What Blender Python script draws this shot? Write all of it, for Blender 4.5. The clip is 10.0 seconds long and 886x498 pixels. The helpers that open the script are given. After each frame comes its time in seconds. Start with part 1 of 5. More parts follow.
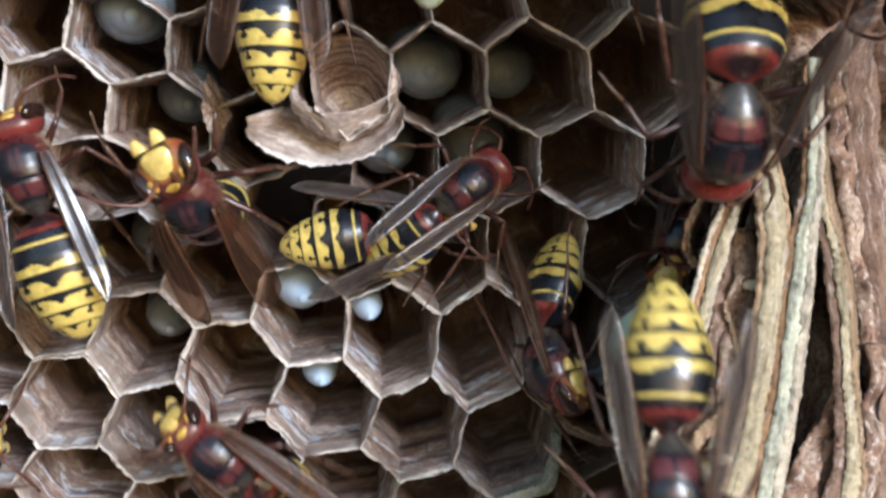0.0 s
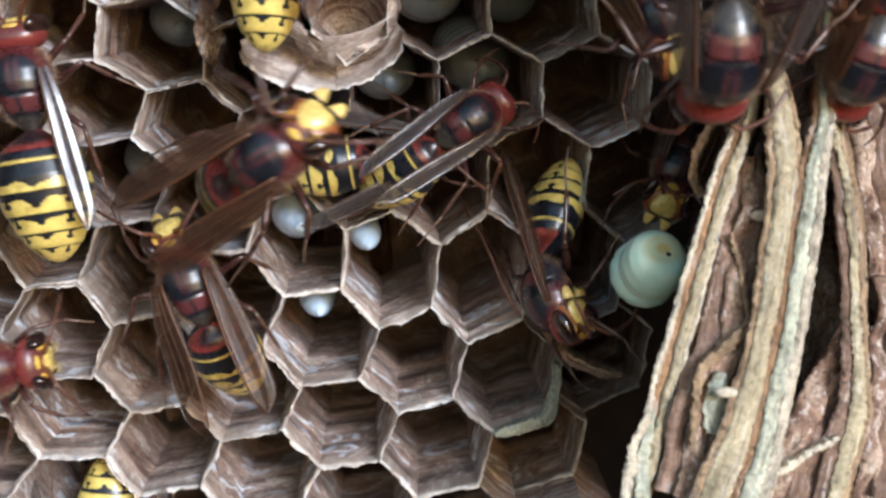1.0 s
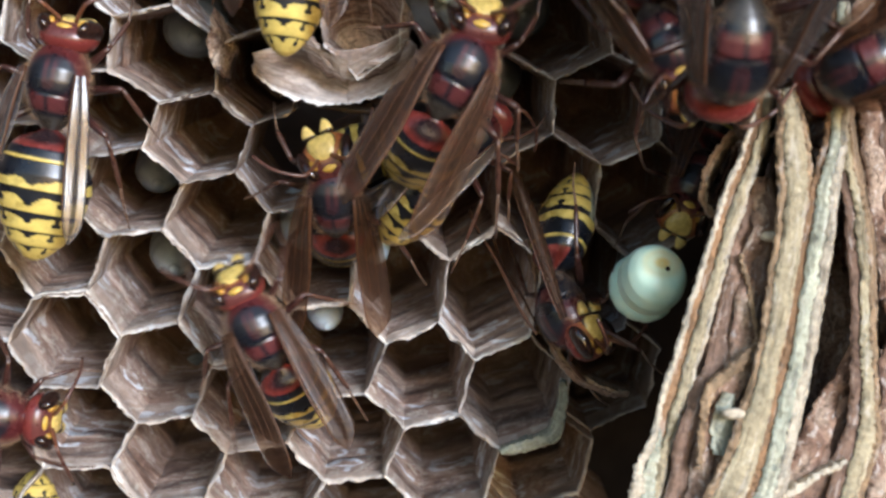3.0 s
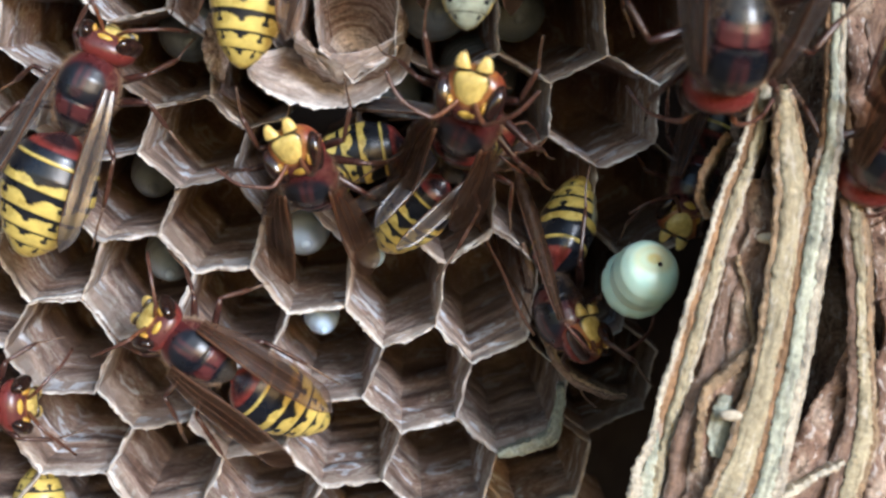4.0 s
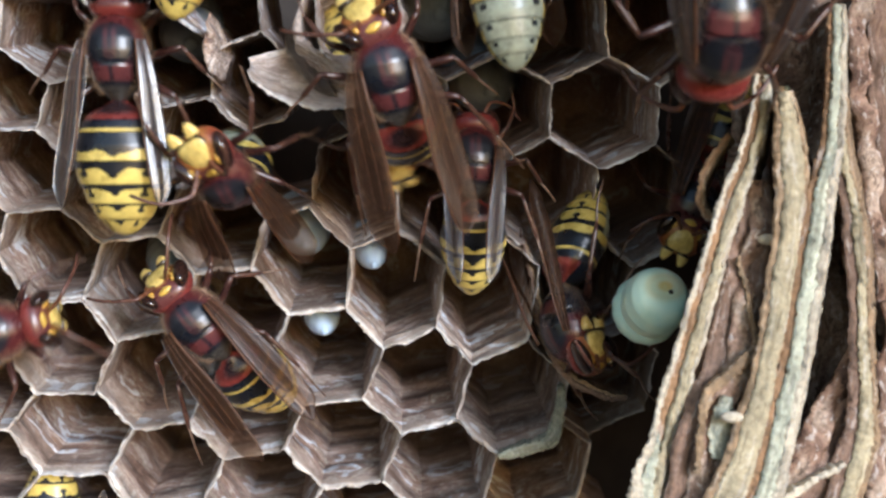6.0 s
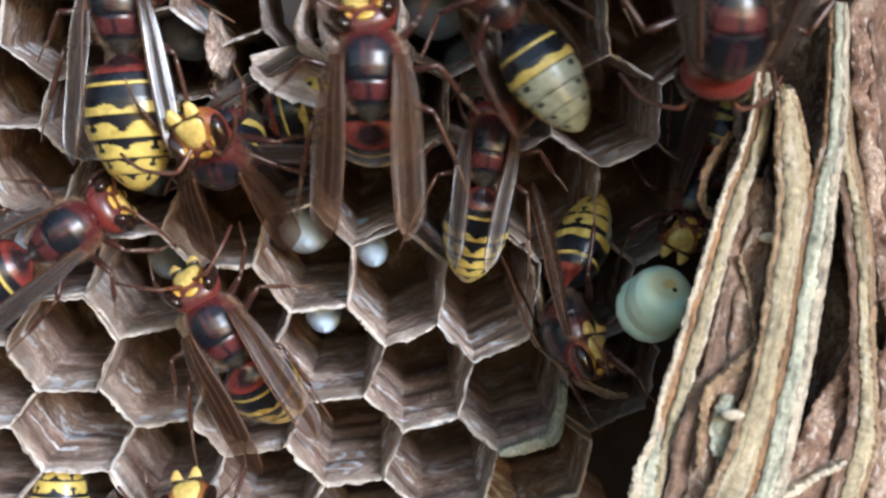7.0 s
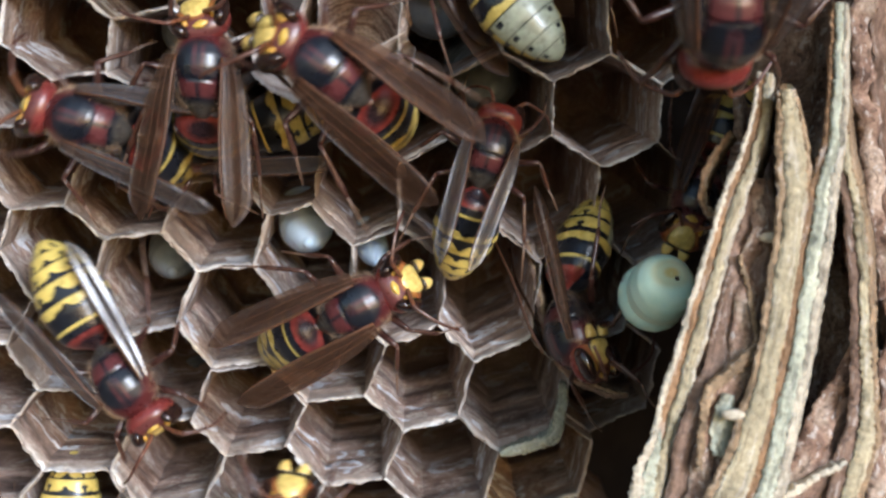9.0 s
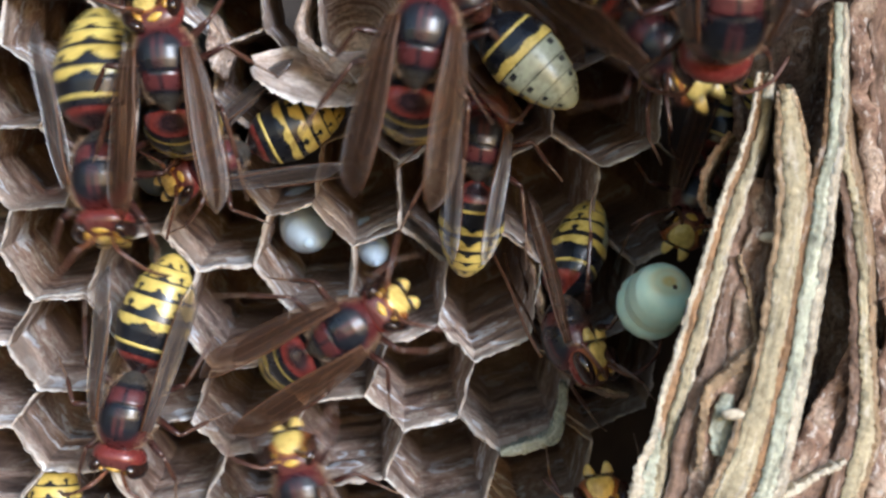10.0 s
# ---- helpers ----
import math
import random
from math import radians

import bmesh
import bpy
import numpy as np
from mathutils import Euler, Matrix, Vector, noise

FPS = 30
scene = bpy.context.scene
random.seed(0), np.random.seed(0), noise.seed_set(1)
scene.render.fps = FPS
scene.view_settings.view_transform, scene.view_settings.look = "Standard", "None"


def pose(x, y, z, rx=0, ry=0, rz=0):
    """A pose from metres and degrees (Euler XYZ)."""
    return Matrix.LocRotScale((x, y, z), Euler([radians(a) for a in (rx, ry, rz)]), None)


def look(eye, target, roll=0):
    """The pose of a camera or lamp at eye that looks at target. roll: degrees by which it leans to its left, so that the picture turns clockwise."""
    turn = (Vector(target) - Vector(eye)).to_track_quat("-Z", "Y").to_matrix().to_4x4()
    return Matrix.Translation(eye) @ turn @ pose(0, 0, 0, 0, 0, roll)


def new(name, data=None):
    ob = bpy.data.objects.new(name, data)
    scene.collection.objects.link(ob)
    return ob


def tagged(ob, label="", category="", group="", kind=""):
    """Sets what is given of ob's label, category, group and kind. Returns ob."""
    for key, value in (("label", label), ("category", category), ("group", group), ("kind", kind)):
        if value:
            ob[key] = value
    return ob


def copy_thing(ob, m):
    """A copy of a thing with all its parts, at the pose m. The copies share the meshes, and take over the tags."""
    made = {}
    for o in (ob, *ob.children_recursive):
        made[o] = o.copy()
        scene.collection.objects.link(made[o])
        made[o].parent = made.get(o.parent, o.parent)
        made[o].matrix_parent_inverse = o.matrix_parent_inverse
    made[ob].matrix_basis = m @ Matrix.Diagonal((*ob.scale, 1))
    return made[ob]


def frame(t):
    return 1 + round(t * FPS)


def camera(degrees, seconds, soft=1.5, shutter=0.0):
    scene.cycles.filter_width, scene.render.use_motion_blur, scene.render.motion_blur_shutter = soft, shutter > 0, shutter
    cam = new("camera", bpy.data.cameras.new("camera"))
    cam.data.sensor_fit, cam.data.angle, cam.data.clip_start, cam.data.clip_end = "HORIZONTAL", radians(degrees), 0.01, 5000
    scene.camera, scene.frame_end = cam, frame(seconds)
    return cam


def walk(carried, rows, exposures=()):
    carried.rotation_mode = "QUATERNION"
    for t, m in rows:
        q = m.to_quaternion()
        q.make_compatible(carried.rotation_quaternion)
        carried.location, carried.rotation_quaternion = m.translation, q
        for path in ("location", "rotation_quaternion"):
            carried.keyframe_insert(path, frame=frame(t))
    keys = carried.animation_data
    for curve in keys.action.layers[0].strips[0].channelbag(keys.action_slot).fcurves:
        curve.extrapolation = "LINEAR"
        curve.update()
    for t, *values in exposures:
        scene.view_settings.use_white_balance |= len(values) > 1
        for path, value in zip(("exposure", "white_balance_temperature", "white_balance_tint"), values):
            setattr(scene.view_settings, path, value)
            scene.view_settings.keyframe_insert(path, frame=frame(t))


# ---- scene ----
cam = camera(42, 10.0, 2.6, 0.9)
walk(cam, [
    (0, pose(0, -0.0025, 0, 92.545, 0.905, -0.248)),
    (0.5, pose(0, -0.001, 0, 90.961, 0.775, -0.275)),
    (1, pose(0, -0.0002, 0, 89.061, 0.674, -0.267)),
    (1.5, pose(0, -0.0002, 0, 88.887, 0.562, -0.190)),
    (2, pose(0, 0.0001, 0, 88.756, 0.002, 0.242)),
    (2.5, pose(0, -0.0001, 0, 89.450, -0.374, 0.240)),
    (4, pose(0, 0, 0, 89.995, 0.023, -0.001)),
    (4.5, pose(0, 0, 0, 90.000, -0.000, -0.000)),
    (5, pose(0, 0.0001, 0, 90.028, -0.053, -0.001)),
    (5.5, pose(0, 0.0001, 0, 90.081, -0.012, -0.002)),
    (7, pose(0, 0, 0, 89.944, -0.089, 0.101)),
    (7.5, pose(0, 0, 0, 89.926, -0.058, 0.121)),
    (8.5, pose(0, 0, 0, 89.917, -0.155, 0.133)),
    (10, pose(0, -0.0002, 0, 89.929, -0.076, 0.138)),
])
cam.data.dof.use_dof, cam.data.dof.focus_distance, cam.data.dof.aperture_fstop = True, 0.101, 48.0

# ---- light ----
world = bpy.data.worlds.new("overcast_sky")
scene.world = world
world.use_nodes = True
wn = world.node_tree
sky = wn.nodes.new("ShaderNodeTexSky")
sky.sky_type, sky.sun_disc = "NISHITA", False
SUN_WAY = Vector((-0.48, 0.87, -0.25)).normalized()
sky.dust_density, sky.ozone_density = 0.7, 1.6
sky.sun_elevation = math.asin(-SUN_WAY.z)
sky.sun_rotation = math.atan2(-SUN_WAY.x, -SUN_WAY.y)
wn.links.new(sky.outputs[0], wn.nodes["Background"].inputs[0])
wn.nodes["Background"].inputs[1].default_value = 0.15
sun_data = bpy.data.lights.new("sun", "SUN")
sun_data.energy, sun_data.angle, sun_data.color = 2.1, radians(18), (0.86, 0.98, 1.20)
sun = new("sun", sun_data)
sun.matrix_world = look((0, 0, 0), tuple(SUN_WAY))
scene.view_settings.exposure = 1.06

MM = 0.001


# ---- materials ----
def nodes_of(name):
    m = bpy.data.materials.new(name)
    m.use_nodes = True
    return m, m.node_tree, m.node_tree.nodes["Principled BSDF"]


def ramp(tree, value, stops):
    r = tree.nodes.new("ShaderNodeValToRGB")
    while len(r.color_ramp.elements) < len(stops):
        r.color_ramp.elements.new(0.5)
    for e, (p, c) in zip(r.color_ramp.elements, stops):
        e.position, e.color = p, (*c, 1)
    tree.links.new(value, r.inputs[0])
    return r.outputs[0]


def calc(tree, kind, a, b=None):
    n = tree.nodes.new("ShaderNodeMath")
    n.operation = kind
    for k, v in ((0, a), (1, b)):
        if v is None:
            continue
        if isinstance(v, (int, float)):
            n.inputs[k].default_value = v
        else:
            tree.links.new(v, n.inputs[k])
    return n.outputs[0]


def noise_tex(tree, vector, scale, detail=4, rough=0.6):
    n = tree.nodes.new("ShaderNodeTexNoise")
    n.inputs["Scale"].default_value, n.inputs["Detail"].default_value = scale, detail
    n.inputs["Roughness"].default_value = rough
    tree.links.new(vector, n.inputs["Vector"])
    return n.outputs[0]


def stretched(tree, source, scale, shift=None):
    n = tree.nodes.new("ShaderNodeVectorMath")
    n.operation = "MULTIPLY"
    n.inputs[1].default_value = scale
    tree.links.new(source, n.inputs[0])
    if shift is None:
        return n.outputs[0]
    a = tree.nodes.new("ShaderNodeVectorMath")
    tree.links.new(n.outputs[0], a.inputs[0])
    tree.links.new(shift, a.inputs[1])
    return a.outputs[0]


def mixed(tree, fac, a, b, kind="MIX"):
    n = tree.nodes.new("ShaderNodeMix")
    n.data_type, n.blend_type = "RGBA", kind
    for k, v in ((0, fac), (6, a), (7, b)):
        if isinstance(v, (int, float)):
            n.inputs[k].default_value = v
        elif isinstance(v, tuple):
            n.inputs[k].default_value = (*v, 1)
        else:
            tree.links.new(v, n.inputs[k])
    return n.outputs[2]


def bumped(tree, bsdf, height, strength, distance):
    b = tree.nodes.new("ShaderNodeBump")
    b.inputs["Strength"].default_value, b.inputs["Distance"].default_value = strength, distance
    tree.links.new(height, b.inputs["Height"])
    tree.links.new(b.outputs[0], bsdf.inputs["Normal"])


def pulp(name, along, across, stops, pale, grain=1.0, streak=(4, 5)):
    """Chewed wood pulp laid in thin layers. The map's v runs across the layers, in millimetres, u along them."""
    m, t, b = nodes_of(name)
    uv = t.nodes.new("ShaderNodeUVMap").outputs[0]
    rnd = t.nodes.new("ShaderNodeObjectInfo").outputs["Random"]
    shift = t.nodes.new("ShaderNodeCombineXYZ")
    for k, f in ((0, 37.0), (1, 53.0), (2, 11.0)):
        t.links.new(calc(t, "MULTIPLY", rnd, f), shift.inputs[k])
    place = t.nodes.new("ShaderNodeTexCoord").outputs["Object"]
    wobble = noise_tex(t, stretched(t, place, (260, 260, 260), shift.outputs[0]), 1.0, 3)
    layers = noise_tex(t, stretched(t, uv, (along, across, 1), shift.outputs[0]), 1.0, 1.5, 0.5)
    fine = noise_tex(t, stretched(t, uv, (along * 5, across * 4, 1), shift.outputs[0]), 1.0, 3, 0.7)
    value = calc(t, "ADD", calc(t, "MULTIPLY", layers, 0.72), calc(t, "ADD", calc(t, "MULTIPLY", fine, 0.15), calc(t, "MULTIPLY", wobble, 0.15)))
    colour = ramp(t, value, stops)
    tone = ramp(t, wobble, ((0.3, (0.70, 0.68, 0.67)), (0.7, (1.14, 1.12, 1.1))))
    tone = mixed(t, 1.0, tone, ramp(t, rnd, ((0.0, (0.86, 0.85, 0.85)), (1.0, (1.1, 1.1, 1.1)))), "MULTIPLY")
    colour = mixed(t, 1.0, colour, tone, "MULTIPLY")
    speck = noise_tex(t, stretched(t, place, (2400, 2400, 2400), shift.outputs[0]), 1.0, 3, 0.7)
    colour = mixed(t, grain, colour, mixed(t, 1.0, colour, ramp(t, speck, ((0.32, (0.58, 0.57, 0.56)), (0.68, (1.36, 1.36, 1.36)))), "MULTIPLY"))
    lines = noise_tex(t, stretched(t, uv, (along * streak[0], across * streak[1], 1), shift.outputs[0]), 1.0, 3, 0.6)
    light_lines = ramp(t, lines, ((0.58, (0, 0, 0)), (0.64, (0.65 * grain,) * 3)))
    dark_lines = ramp(t, lines, ((0.36, (1 - 0.58 * grain, 1 - 0.60 * grain, 1 - 0.61 * grain)), (0.43, (1, 1, 1))))
    colour = mixed(t, light_lines, colour, mixed(t, 0.6, colour, (0.72, 0.70, 0.67)))
    colour = mixed(t, 1.0, colour, dark_lines, "MULTIPLY")
    sep = t.nodes.new("ShaderNodeSeparateXYZ")
    t.links.new(uv, sep.inputs[0])
    if pale:
        edge = calc(t, "SUBTRACT", 1.75, calc(t, "MULTIPLY", calc(t, "ADD", sep.outputs[1], calc(t, "MULTIPLY", speck, 0.55)), 3.2))
        edge = calc(t, "MULTIPLY", calc(t, "MAXIMUM", edge, 0.0), calc(t, "MINIMUM", calc(t, "MAXIMUM", calc(t, "MULTIPLY", calc(t, "SUBTRACT", wobble, 0.40), 5.0), 0.22), 0.85))
        # Beyond 7 mm from the edge the layers blend towards one mid brown.
        far_in = calc(t, "MINIMUM", calc(t, "MAXIMUM", calc(t, "MULTIPLY", calc(t, "SUBTRACT", sep.outputs[1], 7.0), 0.10), 0.0), 0.5)
        colour = mixed(t, far_in, colour, (0.23, 0.17, 0.148))
        # Paler over the first few millimetres, most at the edge itself.
        near_edge = calc(t, "MULTIPLY", calc(t, "MAXIMUM", calc(t, "SUBTRACT", 1.0, calc(t, "MULTIPLY", calc(t, "ADD", sep.outputs[1], calc(t, "MULTIPLY", layers, 2.0)), 0.17)), 0.0), 0.85)
        colour = mixed(t, near_edge, colour, mixed(t, 0.5, colour, (0.56, 0.50, 0.44)))
        colour = mixed(t, edge, colour, pale)
    t.links.new(colour, b.inputs["Base Color"])
    b.inputs["Roughness"].default_value = 0.85
    b.inputs["Specular IOR Level"].default_value = 0.25
    bumped(t, b, calc(t, "ADD", layers, calc(t, "MULTIPLY", fine, 0.5)), 0.8, 0.25 * MM)
    return m


def plain(name, colour, rough=0.8, vary=0.35, scale=400.0, bump=0.15, spec=0.3):
    m, t, b = nodes_of(name)
    place = t.nodes.new("ShaderNodeTexCoord").outputs["Object"]
    n = noise_tex(t, place, scale, 5)
    big = noise_tex(t, place, scale * 0.17, 3)
    v = calc(t, "MULTIPLY", calc(t, "ADD", n, big), 0.5)
    low = tuple(c * (1 - vary) for c in colour)
    high = tuple(min(1, c * (1 + vary)) for c in colour)
    t.links.new(ramp(t, v, ((0.35, low), (0.65, high))), b.inputs["Base Color"])
    b.inputs["Roughness"].default_value = rough
    b.inputs["Specular IOR Level"].default_value = spec
    bumped(t, b, n, 0.5, bump * MM)
    return m


def chitin_material():
    """Shell of an insect: its own colours, a smooth gloss broken by fine hairs and pits."""
    m, t, b = nodes_of("chitin")
    col = t.nodes.new("ShaderNodeVertexColor")
    col.layer_name = "markings"
    place = t.nodes.new("ShaderNodeTexCoord").outputs["Object"]
    n = noise_tex(t, place, 1700, 4)
    blot = noise_tex(t, place, 420, 3)
    tone = ramp(t, calc(t, "ADD", calc(t, "MULTIPLY", n, 0.4), calc(t, "MULTIPLY", blot, 0.6)), ((0.33, (0.68, 0.66, 0.66)), (0.66, (1.18, 1.18, 1.18))))
    t.links.new(mixed(t, 1.0, col.outputs[0], tone, "MULTIPLY"), b.inputs["Base Color"])
    t.links.new(ramp(t, blot, ((0.3, (0.20,) * 3), (0.75, (0.40,) * 3))), b.inputs["Roughness"])
    b.inputs["Specular IOR Level"].default_value = 0.5
    bumped(t, b, n, 0.35, 0.05 * MM)
    return m


def wing_material(name, low, high, solid, tint, rough, spec):
    m, t, b = nodes_of(name)
    place = t.nodes.new("ShaderNodeTexCoord").outputs["Object"]
    n = noise_tex(t, stretched(t, place, (900, 160, 900)), 1.0, 4)
    t.links.new(ramp(t, n, ((0.3, low), (0.7, high))), b.inputs["Base Color"])
    b.inputs["Roughness"].default_value = rough
    b.inputs["Specular IOR Level"].default_value = spec
    bumped(t, b, n, 0.35, 0.06 * MM)
    clear = t.nodes.new("ShaderNodeBsdfTransparent")
    clear.inputs[0].default_value = (*tint, 1)
    mix = t.nodes.new("ShaderNodeMixShader")
    mix.inputs[0].default_value = solid
    t.links.new(clear.outputs[0], mix.inputs[1])
    t.links.new(b.outputs[0], mix.inputs[2])
    t.links.new(mix.outputs[0], t.nodes["Material Output"].inputs[0])
    return m


def grub_material(name, colour, tint, marked=False):
    m, t, b = nodes_of(name)
    place = t.nodes.new("ShaderNodeTexCoord").outputs["Object"]
    n = noise_tex(t, place, 500, 4)
    skin = ramp(t, n, ((0.3, tint), (0.7, colour)))
    if marked:
        col = t.nodes.new("ShaderNodeVertexColor")
        col.layer_name = "markings"
        skin = mixed(t, 1.0, skin, col.outputs[0], "MULTIPLY")
    t.links.new(skin, b.inputs["Base Color"])
    b.inputs["Roughness"].default_value = 0.30 if marked else 0.16
    b.inputs["Subsurface Weight"].default_value = 0.35
    b.inputs["Subsurface Radius"].default_value = (0.8, 0.9, 1.0)
    b.inputs["Subsurface Scale"].default_value = (0.4 if marked else 1.2) * MM
    bumped(t, b, n, 0.3, 0.08 * MM)
    return m


# The two bluish stops are highlights on the layers, put into the pulp colour.
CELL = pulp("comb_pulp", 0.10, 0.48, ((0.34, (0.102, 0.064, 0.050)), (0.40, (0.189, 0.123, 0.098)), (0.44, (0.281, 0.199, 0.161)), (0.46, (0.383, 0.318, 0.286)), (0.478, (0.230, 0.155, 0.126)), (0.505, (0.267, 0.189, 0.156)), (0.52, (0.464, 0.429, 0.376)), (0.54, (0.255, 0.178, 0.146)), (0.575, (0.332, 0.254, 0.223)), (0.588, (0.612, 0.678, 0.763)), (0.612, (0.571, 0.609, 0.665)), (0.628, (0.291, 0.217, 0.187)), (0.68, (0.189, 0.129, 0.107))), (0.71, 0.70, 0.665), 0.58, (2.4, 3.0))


def paper(name, colour):
    """One layer of envelope paper of a single pulp, faintly streaked along its length."""
    stops = [(p, tuple(c * f for c in colour)) for p, f in ((0.38, 0.62), (0.45, 0.9), (0.52, 1.04), (0.56, 0.86), (0.62, 1.16))]
    return pulp(name, 0.13, 1.1, stops, None, 0.6, (2.5, 3))


CREAMY, PALE, WHITISH = paper("cream_paper", (0.404, 0.362, 0.249)), paper("pale_green_paper", (0.395, 0.423, 0.343)), paper("whitish_paper", (0.526, 0.489, 0.395))
RUSSET, TANNED, MAUVE = paper("russet_paper", (0.30, 0.185, 0.105)), paper("tan_paper", (0.32, 0.23, 0.145)), paper("mauve_paper", (0.22, 0.148, 0.112))
BACKING = pulp("old_envelope_pulp", 0.25, 0.45, ((0.38, (0.10, 0.062, 0.047)), (0.46, (0.19, 0.12, 0.09)), (0.54, (0.27, 0.185, 0.14)), (0.60, (0.38, 0.30, 0.24))), None)
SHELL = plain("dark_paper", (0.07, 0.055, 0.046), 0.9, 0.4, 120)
CAP_LIP = pulp("cocoon_silk", 0.22, 0.8, ((0.38, (0.151, 0.100, 0.085)), (0.45, (0.261, 0.189, 0.165)), (0.50, (0.464, 0.401, 0.366)), (0.53, (0.261, 0.195, 0.171)), (0.60, (0.580, 0.531, 0.500))), (0.800, 0.800, 0.800), 0.65, (2.5, 3))
CAPPED = pulp("old_cocoon_silk", 0.35, 0.9, ((0.36, (0.225, 0.153, 0.125)), (0.43, (0.375, 0.282, 0.237)), (0.50, (0.550, 0.472, 0.413)), (0.56, (0.413, 0.319, 0.263)), (0.62, (0.650, 0.588, 0.537))), None)
LINING = pulp("cell_lining", 0.02, 0.9, ((0.36, (0.177, 0.119, 0.100)), (0.44, (0.333, 0.250, 0.216)), (0.49, (0.510, 0.445, 0.405)), (0.53, (0.266, 0.190, 0.160)), (0.58, (0.444, 0.364, 0.322)), (0.62, (0.621, 0.565, 0.533))), None)
CHITIN = chitin_material()
WING = wing_material("amber_wing", (0.06, 0.036, 0.026), (0.10, 0.06, 0.042), 0.24, (0.80, 0.70, 0.62), 0.34, 0.5)
CLEAR_WING = wing_material("glassy_wing", (0.07, 0.06, 0.06), (0.12, 0.11, 0.115), 0.34, (0.80, 0.78, 0.76), 0.26, 1.0)
CLEAR_WING.node_tree.nodes["Principled BSDF"].inputs["IOR"].default_value = 1.75
EYE = plain("compound_eye", (0.022, 0.010, 0.008), 0.10, 0.4, 900, 0.01, 0.6)
HAIR = plain("body_hair", (0.30, 0.20, 0.13), 0.6, 0.2)
VEIN = plain("wing_vein", (0.07, 0.03, 0.015), 0.4, 0.2)
LARVA = grub_material("larva_skin", (0.50, 0.68, 0.90), (0.40, 0.56, 0.78))
# Darker grey copy of the larva skin: the deep cells' shade in its colour.
SHADED_LARVA = grub_material("shaded_larva_skin", (0.25, 0.31, 0.36), (0.155, 0.195, 0.235))
GRUB = grub_material("pale_green_skin", (0.66, 0.80, 0.68), (0.44, 0.68, 0.62), True)


# ---- mesh helpers ----
def part(name, bm, material, parent=None, label=""):
    me = bpy.data.meshes.new(name)
    bm.normal_update()
    bm.to_mesh(me)
    bm.free()
    for p in me.polygons:
        p.use_smooth = True
    me.materials.append(material)
    ob = new(name, me)
    if parent is not None:
        ob.parent = parent
    if label:
        ob["label"] = label
    return ob


def fresh():
    bm = bmesh.new()
    return bm, bm.loops.layers.uv.new("UVMap"), bm.verts.layers.float_color.new("markings")


def loft(stations, paint, n=32, pinch=2.0):
    """A closed body along y: stations are (y, middle z, half width, half height) in mm. paint(along, angle, place) gives the colour;
    the angle is 0 on the back, plus or minus pi on the belly."""
    bm, uv, col = fresh()
    rings = []
    y0, y1 = stations[0][0], stations[-1][0]
    for y, zc, rx, rz in stations:
        ring = []
        for k in range(n):
            a = 2 * math.pi * k / n
            sx, sz = math.sin(a), math.cos(a)
            e = 2.0 / pinch
            x = rx * math.copysign(abs(sx) ** e, sx)
            z = zc + rz * math.copysign(abs(sz) ** e, sz)
            v = bm.verts.new((x * MM, y * MM, z * MM))
            ang = a if a <= math.pi else a - 2 * math.pi
            v[col] = (*paint((y - y0) / (y1 - y0), ang, (x, y, z)), 1)
            ring.append(v)
        rings.append(ring)
    for r0, r1 in zip(rings, rings[1:]):
        for k in range(n):
            bm.faces.new((r0[k], r0[(k + 1) % n], r1[(k + 1) % n], r1[k]))
    bm.faces.new(rings[0][::-1])
    bm.faces.new(rings[-1])
    bmesh.ops.recalc_face_normals(bm, faces=bm.faces)
    return bm


def tube(points, radii, paint, n=8):
    """A tapering tube through points in mm."""
    bm, uv, col = fresh()
    pts = [Vector(p) for p in points]
    rings = []
    for i, p in enumerate(pts):
        way = (pts[min(i + 1, len(pts) - 1)] - pts[max(i - 1, 0)]).normalized()
        side = way.cross(Vector((0.31, 0.22, 0.93))).normalized()
        up = side.cross(way)
        ring = []
        for k in range(n):
            a = 2 * math.pi * k / n
            v = bm.verts.new((p + (side * math.cos(a) + up * math.sin(a)) * radii[i]) * MM)
            v[col] = (*paint(i / (len(pts) - 1)), 1)
            ring.append(v)
        rings.append(ring)
    for r0, r1 in zip(rings, rings[1:]):
        for k in range(n):
            bm.faces.new((r0[k], r0[(k + 1) % n], r1[(k + 1) % n], r1[k]))
    bm.faces.new(rings[0][::-1])
    bm.faces.new(rings[-1])
    bmesh.ops.recalc_face_normals(bm, faces=bm.faces)
    return bm


def smooth_line(points, steps):
    """Points on a smooth curve through the given ones."""
    p = [Vector(q) for q in points]
    out = []
    for i in range(len(p) - 1):
        a, b, c, e = p[max(i - 1, 0)], p[i], p[i + 1], p[min(i + 2, len(p) - 1)]
        for k in range(steps):
            t = k / steps
            out.append(0.5 * (2 * b + (c - a) * t + (2 * a - 5 * b + 4 * c - e) * t * t + (3 * b - a - 3 * c + e) * t ** 3))
    out.append(p[-1])
    return out


# ---- the comb ----
DEEP = Vector((-0.041, 1.0, 0.215)).normalized()          # from a cell's mouth to its bottom
ACROSS = Vector((0.99920, 0.03916, 0.00842))
UPWARD = Vector((0.0, -0.21020, 0.97766))
ORIGIN = Vector((-0.00206, 0.108, -0.01317))


def on_comb(s, t, out=0.0):
    """A place over the comb's face: millimetres across, up, and out of it."""
    return ORIGIN + (ACROSS * s + UPWARD * t - DEEP * out) * MM


